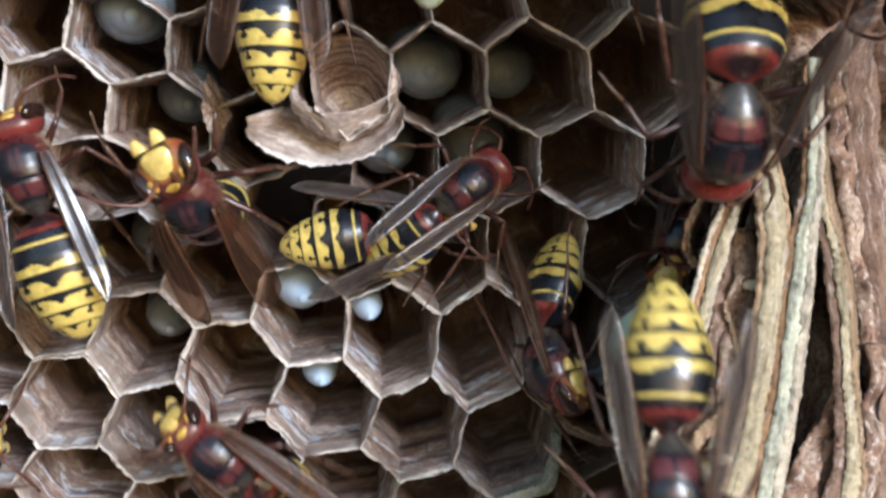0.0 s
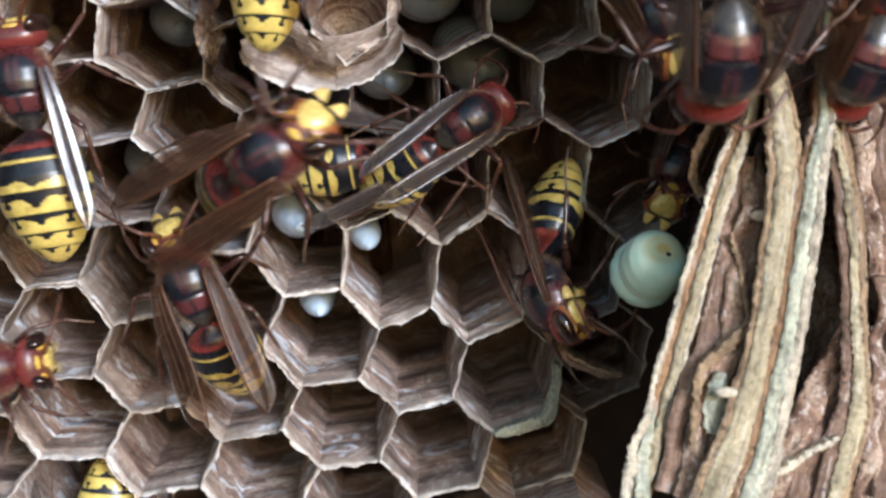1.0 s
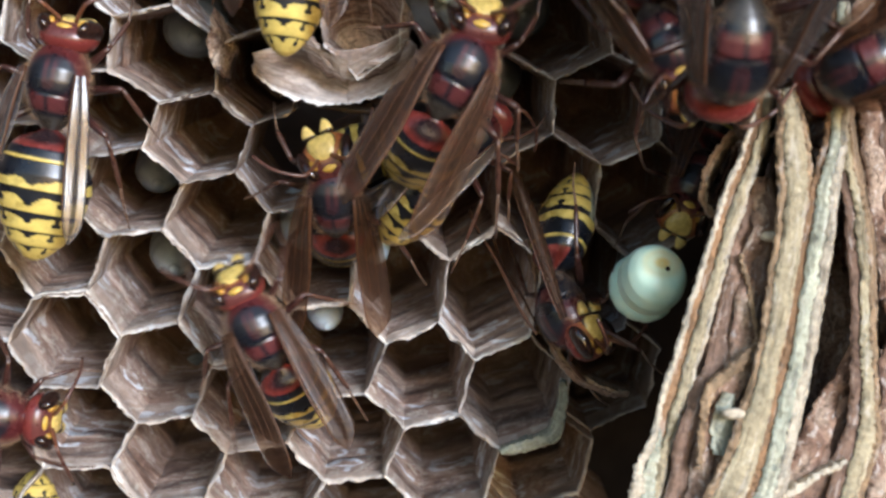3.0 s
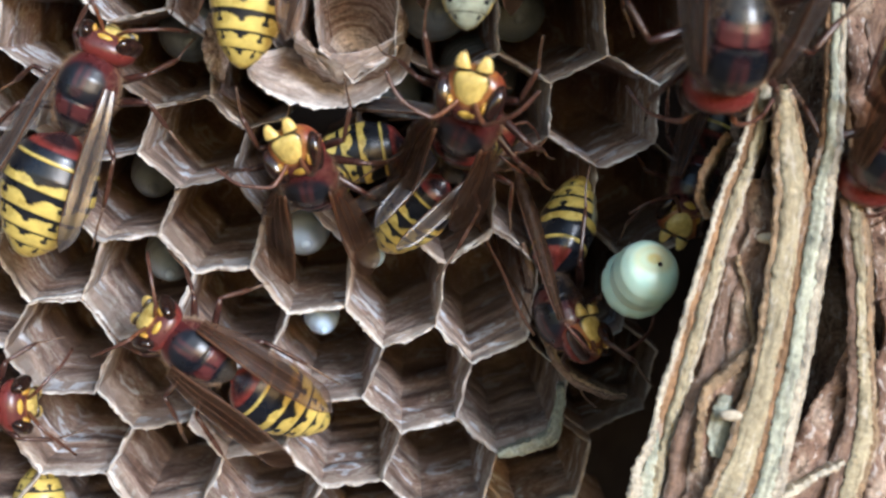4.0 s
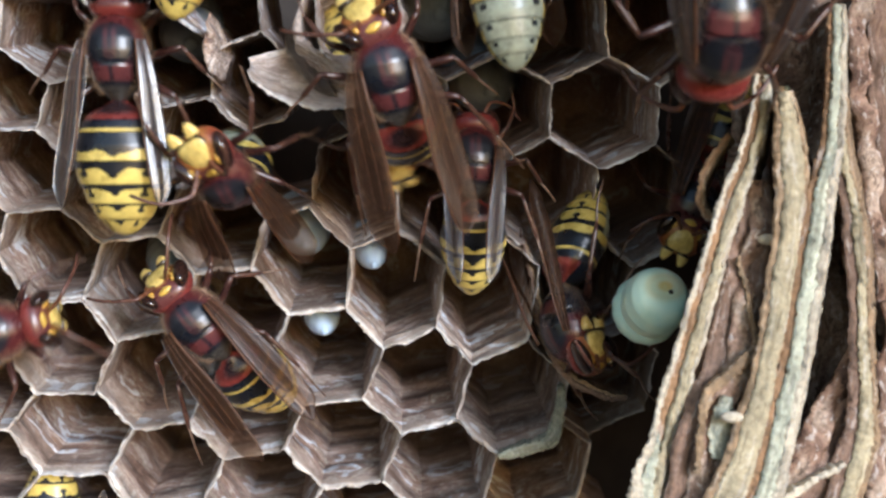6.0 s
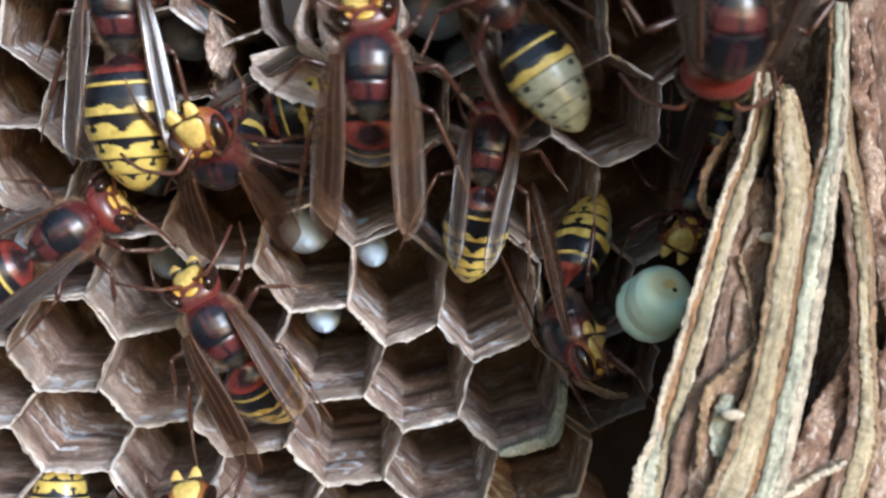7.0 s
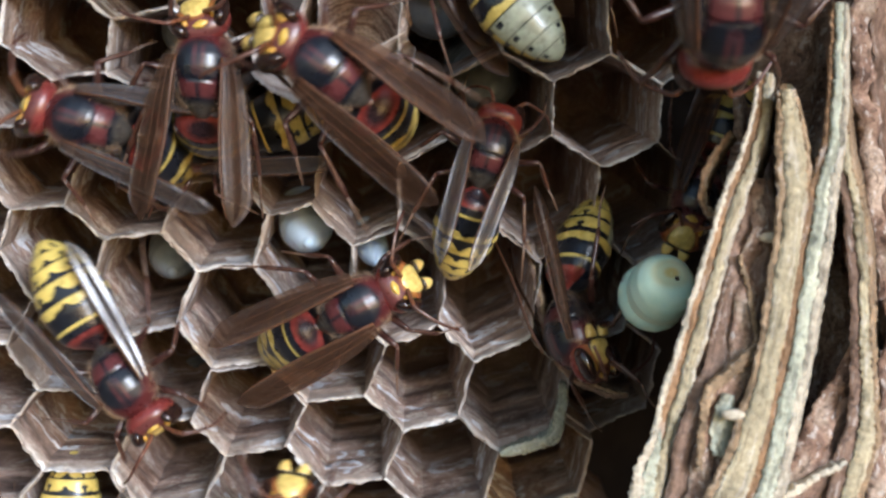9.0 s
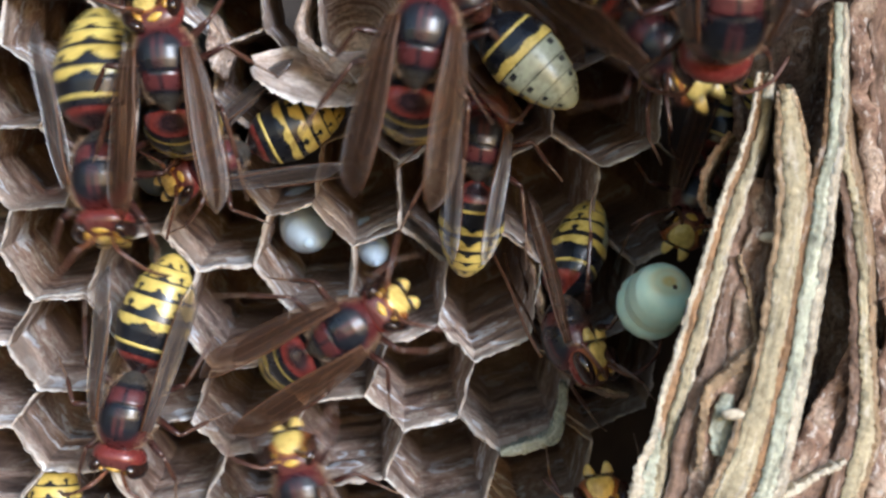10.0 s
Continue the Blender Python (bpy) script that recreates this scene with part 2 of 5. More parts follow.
SPREAD = [[-0.1871, 9.0665, 2.3804, 0.2486, 0.55, -0.1418], [1.4888, -2.0487, -9.1285, 0.2545, -0.2665, -0.1827]]      # how the rows of cells fan out over the comb
SURVEYED = {
    (0, 0): (-0.2, 0.4), (1, 0): (8.3, -1.7), (0, 1): (1.8, -7.5), (-1, 0): (-8.6, 2.6), (0, -1): (-1.7, 9.3), (-1, -1): (-10.4, 12.4),
    (-2, -1): (-18.6, 16.0), (-3, 0): (-25.7, 11.0), (-2, 0): (-17.4, 7.3), (-3, 1): (-24.8, 0.7), (-4, 1): (-32.9, 3.8), (-2, 1): (-16.7, -1.5),
    (-3, 2): (-23.4, -7.7), (-2, 2): (-15.2, -9.5), (1, -2): (2.4, 17.8), (2, -3): (6.7, 26.2), (2, -2): (11.6, 19.0), (3, -3): (16.3, 25.9),
    (3, -4): (11.7, 33.2), (2, -4): (2.4, 33.5), (1, -4): (-5.8, 33.6), (0, -2): (-6.7, 19.0), (-2, -2): (-18.9, 23.5), (-1, -3): (-13.6, 28.6),
    (-3, -1): (-26.8, 18.5), (-2, -4): (-25.8, 38.7), (-2, -3): (-22.8, 30.0), (-3, -3): (-32.1, 32.3), (-3, -4): (-34.6, 40.3), (-1, -4): (-16.7, 36.0),
    (0, -4): (-11.3, 34.7), (0, -3): (-8.2, 27.3), (1, -3): (-2.6, 26.2), (-1, -2): (-12.9, 21.1), (-3, -2): (-28.2, 25.6), (-4, -2): (-37.4, 28.0),
    (-4, -3): (-41.1, 34.8), (-4, -1): (-36.0, 20.4), (4, -4): (21.7, 33.2), (4, -3): (26.4, 25.8),
}


def cell_middle(i, j):
    if (i, j) in SURVEYED:
        return SURVEYED[(i, j)]
    row = (1, i, j, i * i, i * j, j * j)
    s, t = (sum(c * r for c, r in zip(k, row)) for k in SPREAD)
    ws = wt = wsum = 0.0
    for (a, b), (x, y, ex, ey) in LEFT_OVER.items():
        d2 = (a - i) ** 2 + (b - j) ** 2 + (a - i) * (b - j)
        w = 1 / d2 ** 2
        ws, wt, wsum = ws + w * ex, wt + w * ey, wsum + w
    return s + 0.8 * ws / wsum, t + 0.8 * wt / wsum


LEFT_OVER = {}
for (ci, cj), (cs, ct) in SURVEYED.items():
    crow = (1, ci, cj, ci * ci, ci * cj, cj * cj)
    LEFT_OVER[(ci, cj)] = (cs, ct, cs - sum(c * r for c, r in zip(SPREAD[0], crow)), ct - sum(c * r for c, r in zip(SPREAD[1], crow)))

ROUND = ((1, 0), (0, 1), (-1, 1), (-1, 0), (0, -1), (1, -1))


def wavy(p, size, amount):
    return noise.noise(p * (1 / size)) * amount


def comb_cell(i, j, parent):
    """One six-sided paper tube, its mouth uneven, its walls in layers, its bottom rounded."""
    mid = Vector(cell_middle(i, j))
    around = [Vector(cell_middle(i + a, j + b)) for a, b in ROUND]
    corners = [(mid + around[k] + around[(k + 1) % 6]) / 3 for k in range(6)]
    rng = random.Random(i * 131 + j * 17 + 5)
    high = rng.uniform(-0.25, 0.25) + LIFT.get((i, j), 0.0)
    per = 16
    bm, uv, col = fresh()

    def ring(depth, scale, jig):
        out = []
        for k in range(6):
            for q in range(per):
                f = q / per
                p = corners[k].lerp(corners[(k + 1) % 6], f)
                bow = 1 - 0.012 * (1 - abs(2 * f - 1))
                c = mid + (p - mid) * scale * bow
                w = on_comb(c.x, c.y, high - depth)
                n = Vector((wavy(w + Vector((1, 0, 0)), 0.0022, 1), wavy(w + Vector((0, 2, 0)), 0.0022, 1), wavy(w + Vector((0, 0, 3)), 0.0022, 1)))
                fray = noise.noise(w * 1300) * 0.30 + noise.noise(w * 3300) * 0.24 + noise.noise(w * 6100) * 0.20 if depth < 0.4 else 0
                if depth < 0.4:
                    n += Vector((noise.noise(w * 1150 + Vector((7, 0, 0))), 0, noise.noise(w * 1150 + Vector((0, 7, 0))))) * 0.35
                    n += Vector((noise.noise(w * 3700 + Vector((3, 0, 0))), 0, noise.noise(w * 3700 + Vector((0, 3, 0))))) * 0.45
                out.append(bm.verts.new(w + n * jig * MM - DEEP * (fray * MM)))
        return out
    rings, marks = [], []
    for depth, scale, jig in ((20.0, 1.0, 0.12), (12.0, 1.008, 0.12), (5.0, 1.006, 0.15), (1.2, 1.006, 0.18), (0.1, 1.007, 0.34), (-0.12, 0.999, 0.36), (-0.02, 0.990, 0.36)):
        rings.append(ring(depth, scale, jig))
        marks.append(depth)
    top = 0.0
    while top < 24.8:
        low = min(25.0, top + rng.uniform(0.6, 1.7) * (1 + 0.05 * top))
        step, shift = rng.uniform(-0.015, 0.008), (rng.uniform(-1.6, 2.2) if top > 0 else 0.0)
        for depth in (top + 0.05, low - 0.05):
            f = depth / 25.0
            rings.append(ring(depth + 0.12, 0.981 + step - 0.125 * f - 6.0 * max(0, f - 0.84) ** 1.5, 0.22 + 0.12 * f))
            marks.append(max(0.9 if top > 0 else 0.0, top + shift + (depth - top) * 0.45))
        top = low
    rings.append(ring(25.5, 0.12, 0.1))
    marks.append(26.0)
    n = per * 6
    for r in range(len(rings) - 1):
        for k in range(n):
            face = bm.faces.new((rings[r][k], rings[r + 1][k], rings[r + 1][(k + 1) % n], rings[r][(k + 1) % n]))
            for loop, (rr, kk) in zip(face.loops, ((r, k), (r + 1, k), (r + 1, k + 1), (r, k + 1))):
                f = (kk % per) / per
                sag = 0.22 * math.sin(math.pi * f) if marks[rr] > 0.3 else 0
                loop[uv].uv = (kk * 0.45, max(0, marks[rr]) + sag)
    for r in range(len(rings) - 1):
        for k in range(0, n, per):
            bm.edges.get((rings[r][k], rings[r + 1][k])).smooth = False
    face = bm.faces.new(rings[-1][::-1])
    for loop in face.loops:
        loop[uv].uv = (loop.vert.co.x * 900, 21 + loop.vert.co.z * 900)
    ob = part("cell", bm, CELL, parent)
    return ob


LIFT = {(2, -1): -4.0, (2, -2): -2.0, (3, -2): -3.5, (3, -1): -4.0, (-2, -2): 1.2, (-3, -1): 0.6, (-4, 1): 0.8, (-2, 1): 0.7, (1, -4): 6.5, (2, 0): -9.0, (1, 1): -7.0, (1, -3): -1.2, (-4, -2): -1.0, (-1, -2): -1.5, (0, -2): -3.0}
comb = tagged(new("hornet_comb"), "brown paper hornet comb of open six-sided brood cells", "comb")
comb.location = ORIGIN
KEEP = []
BROKEN = ((0, -3), (0, -4), (-1, -2), (2, 1))      # where two fields of cells meet and the walls are torn away
for cj in range(-7, 6):
    for ci in range(-9, 9):
        cs, ct = cell_middle(ci, cj)
        edge = 24.5 - 0.10 * max(0.0, -ct - 2) + (-3.5 if ct < -6 else 0)
        if -52 < cs < edge and -26 < ct < 44 and not (cs > 13.5 and -16 < ct < 3 and (ci, cj) != (2, 0)) and (ci, cj) not in BROKEN:
            KEEP.append((ci, cj))
for ci, cj in KEEP:
    one = comb_cell(ci, cj, comb)
    one.matrix_parent_inverse = Matrix.Translation(-ORIGIN)


def larva(name, i, j, ds, dt, depth, radius, length, skin):
    """A pale grub hanging head outward in its cell."""
    s, t = cell_middle(i, j)
    rings = []
    for k in range(46):
        f = k / 45
        r = radius * (math.sin(min(1, f * 2.1 + 0.03) * math.pi / 2) ** 0.7) * (1 - 0.1 * f)
        r *= 1 + 0.045 * abs(math.sin(f * 22))
        rings.append((-f * length, 0, r, r * 0.93))
    bm = loft(rings, lambda f, a, p: (0.6, 0.6, 0.55), 24)
    ob = part(name, bm, skin)
    turn = DEEP.to_track_quat("-Y", "Z").to_matrix().to_4x4()
    ob.matrix_world = Matrix.Translation(on_comb(s + ds, t + dt, -depth)) @ turn @ pose(0, 0, 0, -13, 0, 8)
    bm, uv, col = fresh()
    bmesh.ops.create_uvsphere(bm, u_segments=14, v_segments=8, radius=radius * 0.24 * MM)
    head = part("head", bm, skin, ob, "small glossy larva head")
    head.location = (0, -0.12 * radius * MM, 0)
    head.scale = (1, 0.8, 1)
    return tagged(ob, "glossy bluish white hornet larva hanging in its cell" if skin == LARVA else "large hornet larva deep in its cell, shade put into its grey skin", "larva", "larvae in the cells")


for li, lj, lds, ldt, ldep, lrad, llen in (
        (-1, -1, -0.2, 0.9, 2.8, 2.6, 9), (-1, 0, -0.5, 2.3, 3.2, 1.8, 8), (0, -1, -2.6, 2.0, 3.2, 1.6, 8), (-3, 0, 1.9, -1.0, 5.2, 2.55, 11),
        (-3, -1, 1.5, -0.5, 7.0, 2.4, 10), (2, -4, -0.3, 0.8, 7.0, 3.7, 8), (3, -4, -1.6, 0.6, 12.0, 3.2, 6), (-2, -3, 1.6, 1.6, 7.0, 3.2, 11), (-2, -4, 0.5, 1.2, 3.0, 3.9, 12),
        (1, -3, 0.6, 0.2, 6.0, 3.2, 10), (2, -3, 0.2, 1.0, 7.0, 3.5, 10), (-3, 2, 0.4, 2.0, 11.0, 2.0, 8)):
    larva("larva", li, lj, lds, ldt, ldep, lrad, llen, LARVA if lrad < 3 and lj < 1 and ldep < 5 else SHADED_LARVA)


# ---- torn envelope beside the comb ----
def lamina(name, pts, wid, f0, f1, sink, back, lean, ripple, material, parent, off, seam):
    """One layer of a torn band, from f0 to f1 of its width, its torn edge facing outward."""
    bm, uv, col = fresh()
    prof = ((0.0, 1.0), (-0.02, 0.5), (0.0, 0.020), (0.03, 0.004), (0.2, 0.0), (0.35, -0.012), (0.5, -0.004), (0.65, -0.014), (0.8, 0.0), (0.97, 0.004), (1.0, 0.020), (1.02, 0.5), (1.0, 1.0))
    rings, m, run = [], len(prof), 0.0
    for i, p in enumerate(pts):
        way = (pts[min(i + 1, len(pts) - 1)] - pts[max(i - 1, 0)]).normalized()
        side = way.cross(Vector((0, 1, 0))).normalized()
        if side.x < 0:
            side = -side
        ring = []
        for f, b in prof:
            g = f0 + (f1 - f0) * f - 0.5
            c = p + side * (g * wid[i] * MM) + Vector((lean * b * back * MM, (b * back + sink) * MM, 0))
            k = noise.noise(c * 600 + seam) * 0.18 + noise.noise(p * 230 + seam) * 0.35 * ripple + noise.noise(c * 2100 + off) * 0.13 + noise.noise(c * 5200 + off) * 0.18
            k2 = noise.noise(c * 420 + off * 2) * 0.5 * ripple * ripple + noise.noise(c * 2600 + off) * 0.10
            ring.append(bm.verts.new(c + side * k * MM + Vector((0, k2 * MM, 0))))
        rings.append(ring)
    for i in range(len(rings) - 1):
        step = (pts[i + 1] - pts[i]).length * 1000
        for k in range(m):
            face = bm.faces.new((rings[i][k], rings[i + 1][k], rings[i + 1][(k + 1) % m], rings[i][(k + 1) % m]))
            for loop, (ii, kk) in zip(face.loops, ((0, k), (1, k), (1, k + 1), (0, k + 1))):
                fx, fb = prof[min(kk, m - 1)]
                loop[uv].uv = (run + ii * step, (f0 + (f1 - f0) * fx) * wid[i + ii] + fb * 5 * (1 if fx > 0.5 else -1))
        run += step
    bm.faces.new(rings[0])
    bm.faces.new(rings[-1][::-1])
    bmesh.ops.recalc_face_normals(bm, faces=bm.faces)
    ob = part(name, bm, material, parent)
    ob.matrix_parent_inverse = Matrix.Translation(-pts[0])
    return ob


def sheet(name, line, widths, back, lean, ripple, stripes, label, seed):
    """A torn band of envelope paper. line: places in metres; widths and back in mm; stripes: (share of the width, sunk by mm, pulp)."""
    pts = smooth_line(line, 30)
    wid = [q[0] for q in smooth_line([(w, 0, 0) for w in widths], 30)]
    rid = random.Random(seed)
    band = new(name)
    band.location = pts[0]
    start, seam = 0.0, Vector((seed * 1.7, seed * 0.9, 3.0))
    for share, sunk, pulp_kind in stripes:
        off = Vector((rid.uniform(0, 9), rid.uniform(0, 9), rid.uniform(0, 9)))
        lamina("paper_layer", pts, wid, start - 0.05, start + share + 0.05, sunk + rid.uniform(0, 0.08), back, lean, ripple, pulp_kind, band, off, seam)
        start += share
    return tagged(band, label, "nest envelope" if name == "envelope_band" else "cell rim", "torn envelope bands" if name == "envelope_band" else "")


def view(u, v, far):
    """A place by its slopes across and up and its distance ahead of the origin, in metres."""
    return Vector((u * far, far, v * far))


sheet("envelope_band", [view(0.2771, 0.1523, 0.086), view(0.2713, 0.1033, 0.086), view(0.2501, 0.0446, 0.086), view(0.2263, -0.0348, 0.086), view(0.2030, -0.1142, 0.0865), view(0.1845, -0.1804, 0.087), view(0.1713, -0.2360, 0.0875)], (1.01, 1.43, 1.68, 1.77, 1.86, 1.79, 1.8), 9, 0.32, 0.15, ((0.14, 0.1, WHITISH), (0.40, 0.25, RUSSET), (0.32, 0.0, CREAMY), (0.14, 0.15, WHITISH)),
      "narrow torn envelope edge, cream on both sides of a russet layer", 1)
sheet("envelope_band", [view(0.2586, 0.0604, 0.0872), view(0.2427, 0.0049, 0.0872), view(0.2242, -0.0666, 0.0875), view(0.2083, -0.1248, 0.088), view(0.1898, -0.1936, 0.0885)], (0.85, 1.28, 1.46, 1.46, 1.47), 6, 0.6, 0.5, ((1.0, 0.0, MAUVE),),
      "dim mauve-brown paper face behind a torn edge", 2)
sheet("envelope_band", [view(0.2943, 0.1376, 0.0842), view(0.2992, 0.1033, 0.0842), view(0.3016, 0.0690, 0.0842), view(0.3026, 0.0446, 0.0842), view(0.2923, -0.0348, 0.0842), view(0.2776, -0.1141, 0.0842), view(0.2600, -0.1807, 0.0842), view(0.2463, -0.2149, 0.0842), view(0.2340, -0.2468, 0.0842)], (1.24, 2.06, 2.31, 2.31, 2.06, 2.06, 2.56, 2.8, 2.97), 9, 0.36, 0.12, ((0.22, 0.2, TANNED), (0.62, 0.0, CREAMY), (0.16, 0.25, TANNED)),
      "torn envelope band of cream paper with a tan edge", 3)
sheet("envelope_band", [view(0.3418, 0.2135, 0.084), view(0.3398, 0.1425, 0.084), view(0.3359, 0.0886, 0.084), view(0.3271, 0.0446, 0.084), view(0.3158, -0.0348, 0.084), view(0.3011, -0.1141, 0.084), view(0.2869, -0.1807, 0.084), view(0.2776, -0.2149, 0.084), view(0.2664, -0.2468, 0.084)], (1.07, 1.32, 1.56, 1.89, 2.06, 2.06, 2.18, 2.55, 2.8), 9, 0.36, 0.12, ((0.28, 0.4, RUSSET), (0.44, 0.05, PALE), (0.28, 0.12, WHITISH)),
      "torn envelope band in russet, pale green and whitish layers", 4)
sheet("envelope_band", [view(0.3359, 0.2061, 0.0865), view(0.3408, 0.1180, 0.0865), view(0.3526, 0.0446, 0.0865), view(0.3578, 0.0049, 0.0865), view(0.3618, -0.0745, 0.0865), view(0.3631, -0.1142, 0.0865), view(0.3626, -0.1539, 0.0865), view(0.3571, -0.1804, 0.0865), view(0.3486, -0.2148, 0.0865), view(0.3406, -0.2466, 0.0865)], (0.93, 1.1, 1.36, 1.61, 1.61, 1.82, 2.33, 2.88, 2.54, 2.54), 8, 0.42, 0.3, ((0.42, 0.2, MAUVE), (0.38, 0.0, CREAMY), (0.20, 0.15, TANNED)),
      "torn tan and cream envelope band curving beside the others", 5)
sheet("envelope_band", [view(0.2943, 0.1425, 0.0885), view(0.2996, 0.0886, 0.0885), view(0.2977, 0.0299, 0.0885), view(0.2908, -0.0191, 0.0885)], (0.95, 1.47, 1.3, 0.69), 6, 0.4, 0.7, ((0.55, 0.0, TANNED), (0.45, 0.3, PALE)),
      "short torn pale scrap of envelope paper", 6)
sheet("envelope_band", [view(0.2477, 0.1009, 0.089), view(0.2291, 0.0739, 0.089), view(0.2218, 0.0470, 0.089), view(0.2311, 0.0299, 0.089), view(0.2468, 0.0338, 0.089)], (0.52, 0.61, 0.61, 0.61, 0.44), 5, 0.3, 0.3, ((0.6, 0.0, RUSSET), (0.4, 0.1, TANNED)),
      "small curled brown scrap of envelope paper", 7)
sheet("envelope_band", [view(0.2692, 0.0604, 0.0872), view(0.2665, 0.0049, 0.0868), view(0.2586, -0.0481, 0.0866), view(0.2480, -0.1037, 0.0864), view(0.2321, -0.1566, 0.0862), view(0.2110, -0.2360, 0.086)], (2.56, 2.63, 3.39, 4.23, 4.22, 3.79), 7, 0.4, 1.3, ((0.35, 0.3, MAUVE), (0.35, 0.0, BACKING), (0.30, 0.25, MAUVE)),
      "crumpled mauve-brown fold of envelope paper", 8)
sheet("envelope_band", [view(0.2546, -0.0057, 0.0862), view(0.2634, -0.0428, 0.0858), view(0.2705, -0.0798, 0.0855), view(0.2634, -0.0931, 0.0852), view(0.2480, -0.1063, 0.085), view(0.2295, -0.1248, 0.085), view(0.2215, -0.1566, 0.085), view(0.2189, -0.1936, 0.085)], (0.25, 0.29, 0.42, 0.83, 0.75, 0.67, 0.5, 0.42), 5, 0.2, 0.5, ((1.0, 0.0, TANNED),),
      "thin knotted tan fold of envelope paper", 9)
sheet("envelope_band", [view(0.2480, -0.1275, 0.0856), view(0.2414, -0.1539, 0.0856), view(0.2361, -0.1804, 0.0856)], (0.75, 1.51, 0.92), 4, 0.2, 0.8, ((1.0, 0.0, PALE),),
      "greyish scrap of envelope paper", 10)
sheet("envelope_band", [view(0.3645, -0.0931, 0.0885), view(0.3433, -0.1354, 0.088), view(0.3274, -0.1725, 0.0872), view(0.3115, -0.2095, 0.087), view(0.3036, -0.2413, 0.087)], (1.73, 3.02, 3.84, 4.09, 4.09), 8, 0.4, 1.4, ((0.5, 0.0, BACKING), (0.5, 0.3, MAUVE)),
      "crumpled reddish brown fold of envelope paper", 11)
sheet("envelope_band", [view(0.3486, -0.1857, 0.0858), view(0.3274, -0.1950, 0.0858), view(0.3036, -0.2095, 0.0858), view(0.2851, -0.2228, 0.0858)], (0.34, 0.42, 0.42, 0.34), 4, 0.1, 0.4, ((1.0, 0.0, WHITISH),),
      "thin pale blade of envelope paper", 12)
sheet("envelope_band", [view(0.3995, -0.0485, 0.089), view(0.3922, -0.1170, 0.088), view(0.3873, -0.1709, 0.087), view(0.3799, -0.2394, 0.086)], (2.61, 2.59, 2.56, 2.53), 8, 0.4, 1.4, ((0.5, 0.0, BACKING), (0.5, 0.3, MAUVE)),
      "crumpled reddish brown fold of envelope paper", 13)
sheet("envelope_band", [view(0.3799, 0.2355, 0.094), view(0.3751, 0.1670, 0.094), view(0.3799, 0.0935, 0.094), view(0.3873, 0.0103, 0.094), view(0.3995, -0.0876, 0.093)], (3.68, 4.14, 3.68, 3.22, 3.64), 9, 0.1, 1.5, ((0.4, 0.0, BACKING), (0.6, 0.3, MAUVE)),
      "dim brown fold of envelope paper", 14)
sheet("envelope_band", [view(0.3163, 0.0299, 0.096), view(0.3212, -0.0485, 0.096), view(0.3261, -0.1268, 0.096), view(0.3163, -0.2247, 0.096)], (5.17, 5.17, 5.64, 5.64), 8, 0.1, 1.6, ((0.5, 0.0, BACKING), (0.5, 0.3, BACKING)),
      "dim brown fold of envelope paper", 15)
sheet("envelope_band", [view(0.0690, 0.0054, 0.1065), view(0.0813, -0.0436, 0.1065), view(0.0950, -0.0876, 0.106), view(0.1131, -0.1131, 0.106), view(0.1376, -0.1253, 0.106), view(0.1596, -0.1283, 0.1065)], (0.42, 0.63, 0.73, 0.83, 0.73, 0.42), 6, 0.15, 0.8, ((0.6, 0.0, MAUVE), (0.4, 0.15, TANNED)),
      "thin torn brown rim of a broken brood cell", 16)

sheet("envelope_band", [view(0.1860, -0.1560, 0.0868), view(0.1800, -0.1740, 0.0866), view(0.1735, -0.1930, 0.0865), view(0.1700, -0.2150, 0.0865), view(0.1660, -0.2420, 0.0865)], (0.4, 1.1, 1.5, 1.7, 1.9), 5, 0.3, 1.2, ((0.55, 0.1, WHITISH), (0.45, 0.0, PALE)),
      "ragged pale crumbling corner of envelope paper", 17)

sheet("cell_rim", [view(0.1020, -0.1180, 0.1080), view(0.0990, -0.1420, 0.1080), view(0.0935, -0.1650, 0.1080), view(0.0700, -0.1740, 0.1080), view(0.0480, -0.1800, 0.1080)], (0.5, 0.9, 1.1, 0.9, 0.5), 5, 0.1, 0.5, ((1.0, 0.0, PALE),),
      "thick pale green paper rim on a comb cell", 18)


def crumpled(name, x0, x1, z0, z1, y, folds, depth, seed, material, label):
    """A crumpled old paper wall with upright folds and torn ledges."""
    bm, uv, col = fresh()
    nx, nz = 70, 70
    grid = []
    for a in range(nx + 1):
        line = []
        for b in range(nz + 1):
            x, z = x0 + (x1 - x0) * a / nx, z0 + (z1 - z0) * b / nz
            q = Vector((x * folds + seed, z * folds * 0.25, seed * 2.0))
            h = abs(noise.noise(q)) * depth + noise.noise(q * 2.7) * depth * 0.45 + noise.noise(q * 7) * depth * 0.12
            line.append(bm.verts.new((x + 0.25 * h * noise.noise(q * 1.3), y + h, z)))
        grid.append(line)
    for a in range(nx):
        for b in range(nz):
            face = bm.faces.new((grid[a][b], grid[a + 1][b], grid[a + 1][b + 1], grid[a][b + 1]))
            for loop in face.loops:
                c = loop.vert.co
                loop[uv].uv = (c.z * 1000, c.x * 900 + c.y * 700)
    ob = part(name, bm, material)
    mod = ob.modifiers.new("thick", "SOLIDIFY")
    mod.thickness = 0.5 * MM
    return tagged(ob, label, "nest envelope", kind="structure")


crumpled("wall_envelope", 0.026, 0.075, -0.05, 0.05, 0.104, 130.0, 0.011, 3.3, BACKING, "crumpled brown inner wall of the nest envelope")



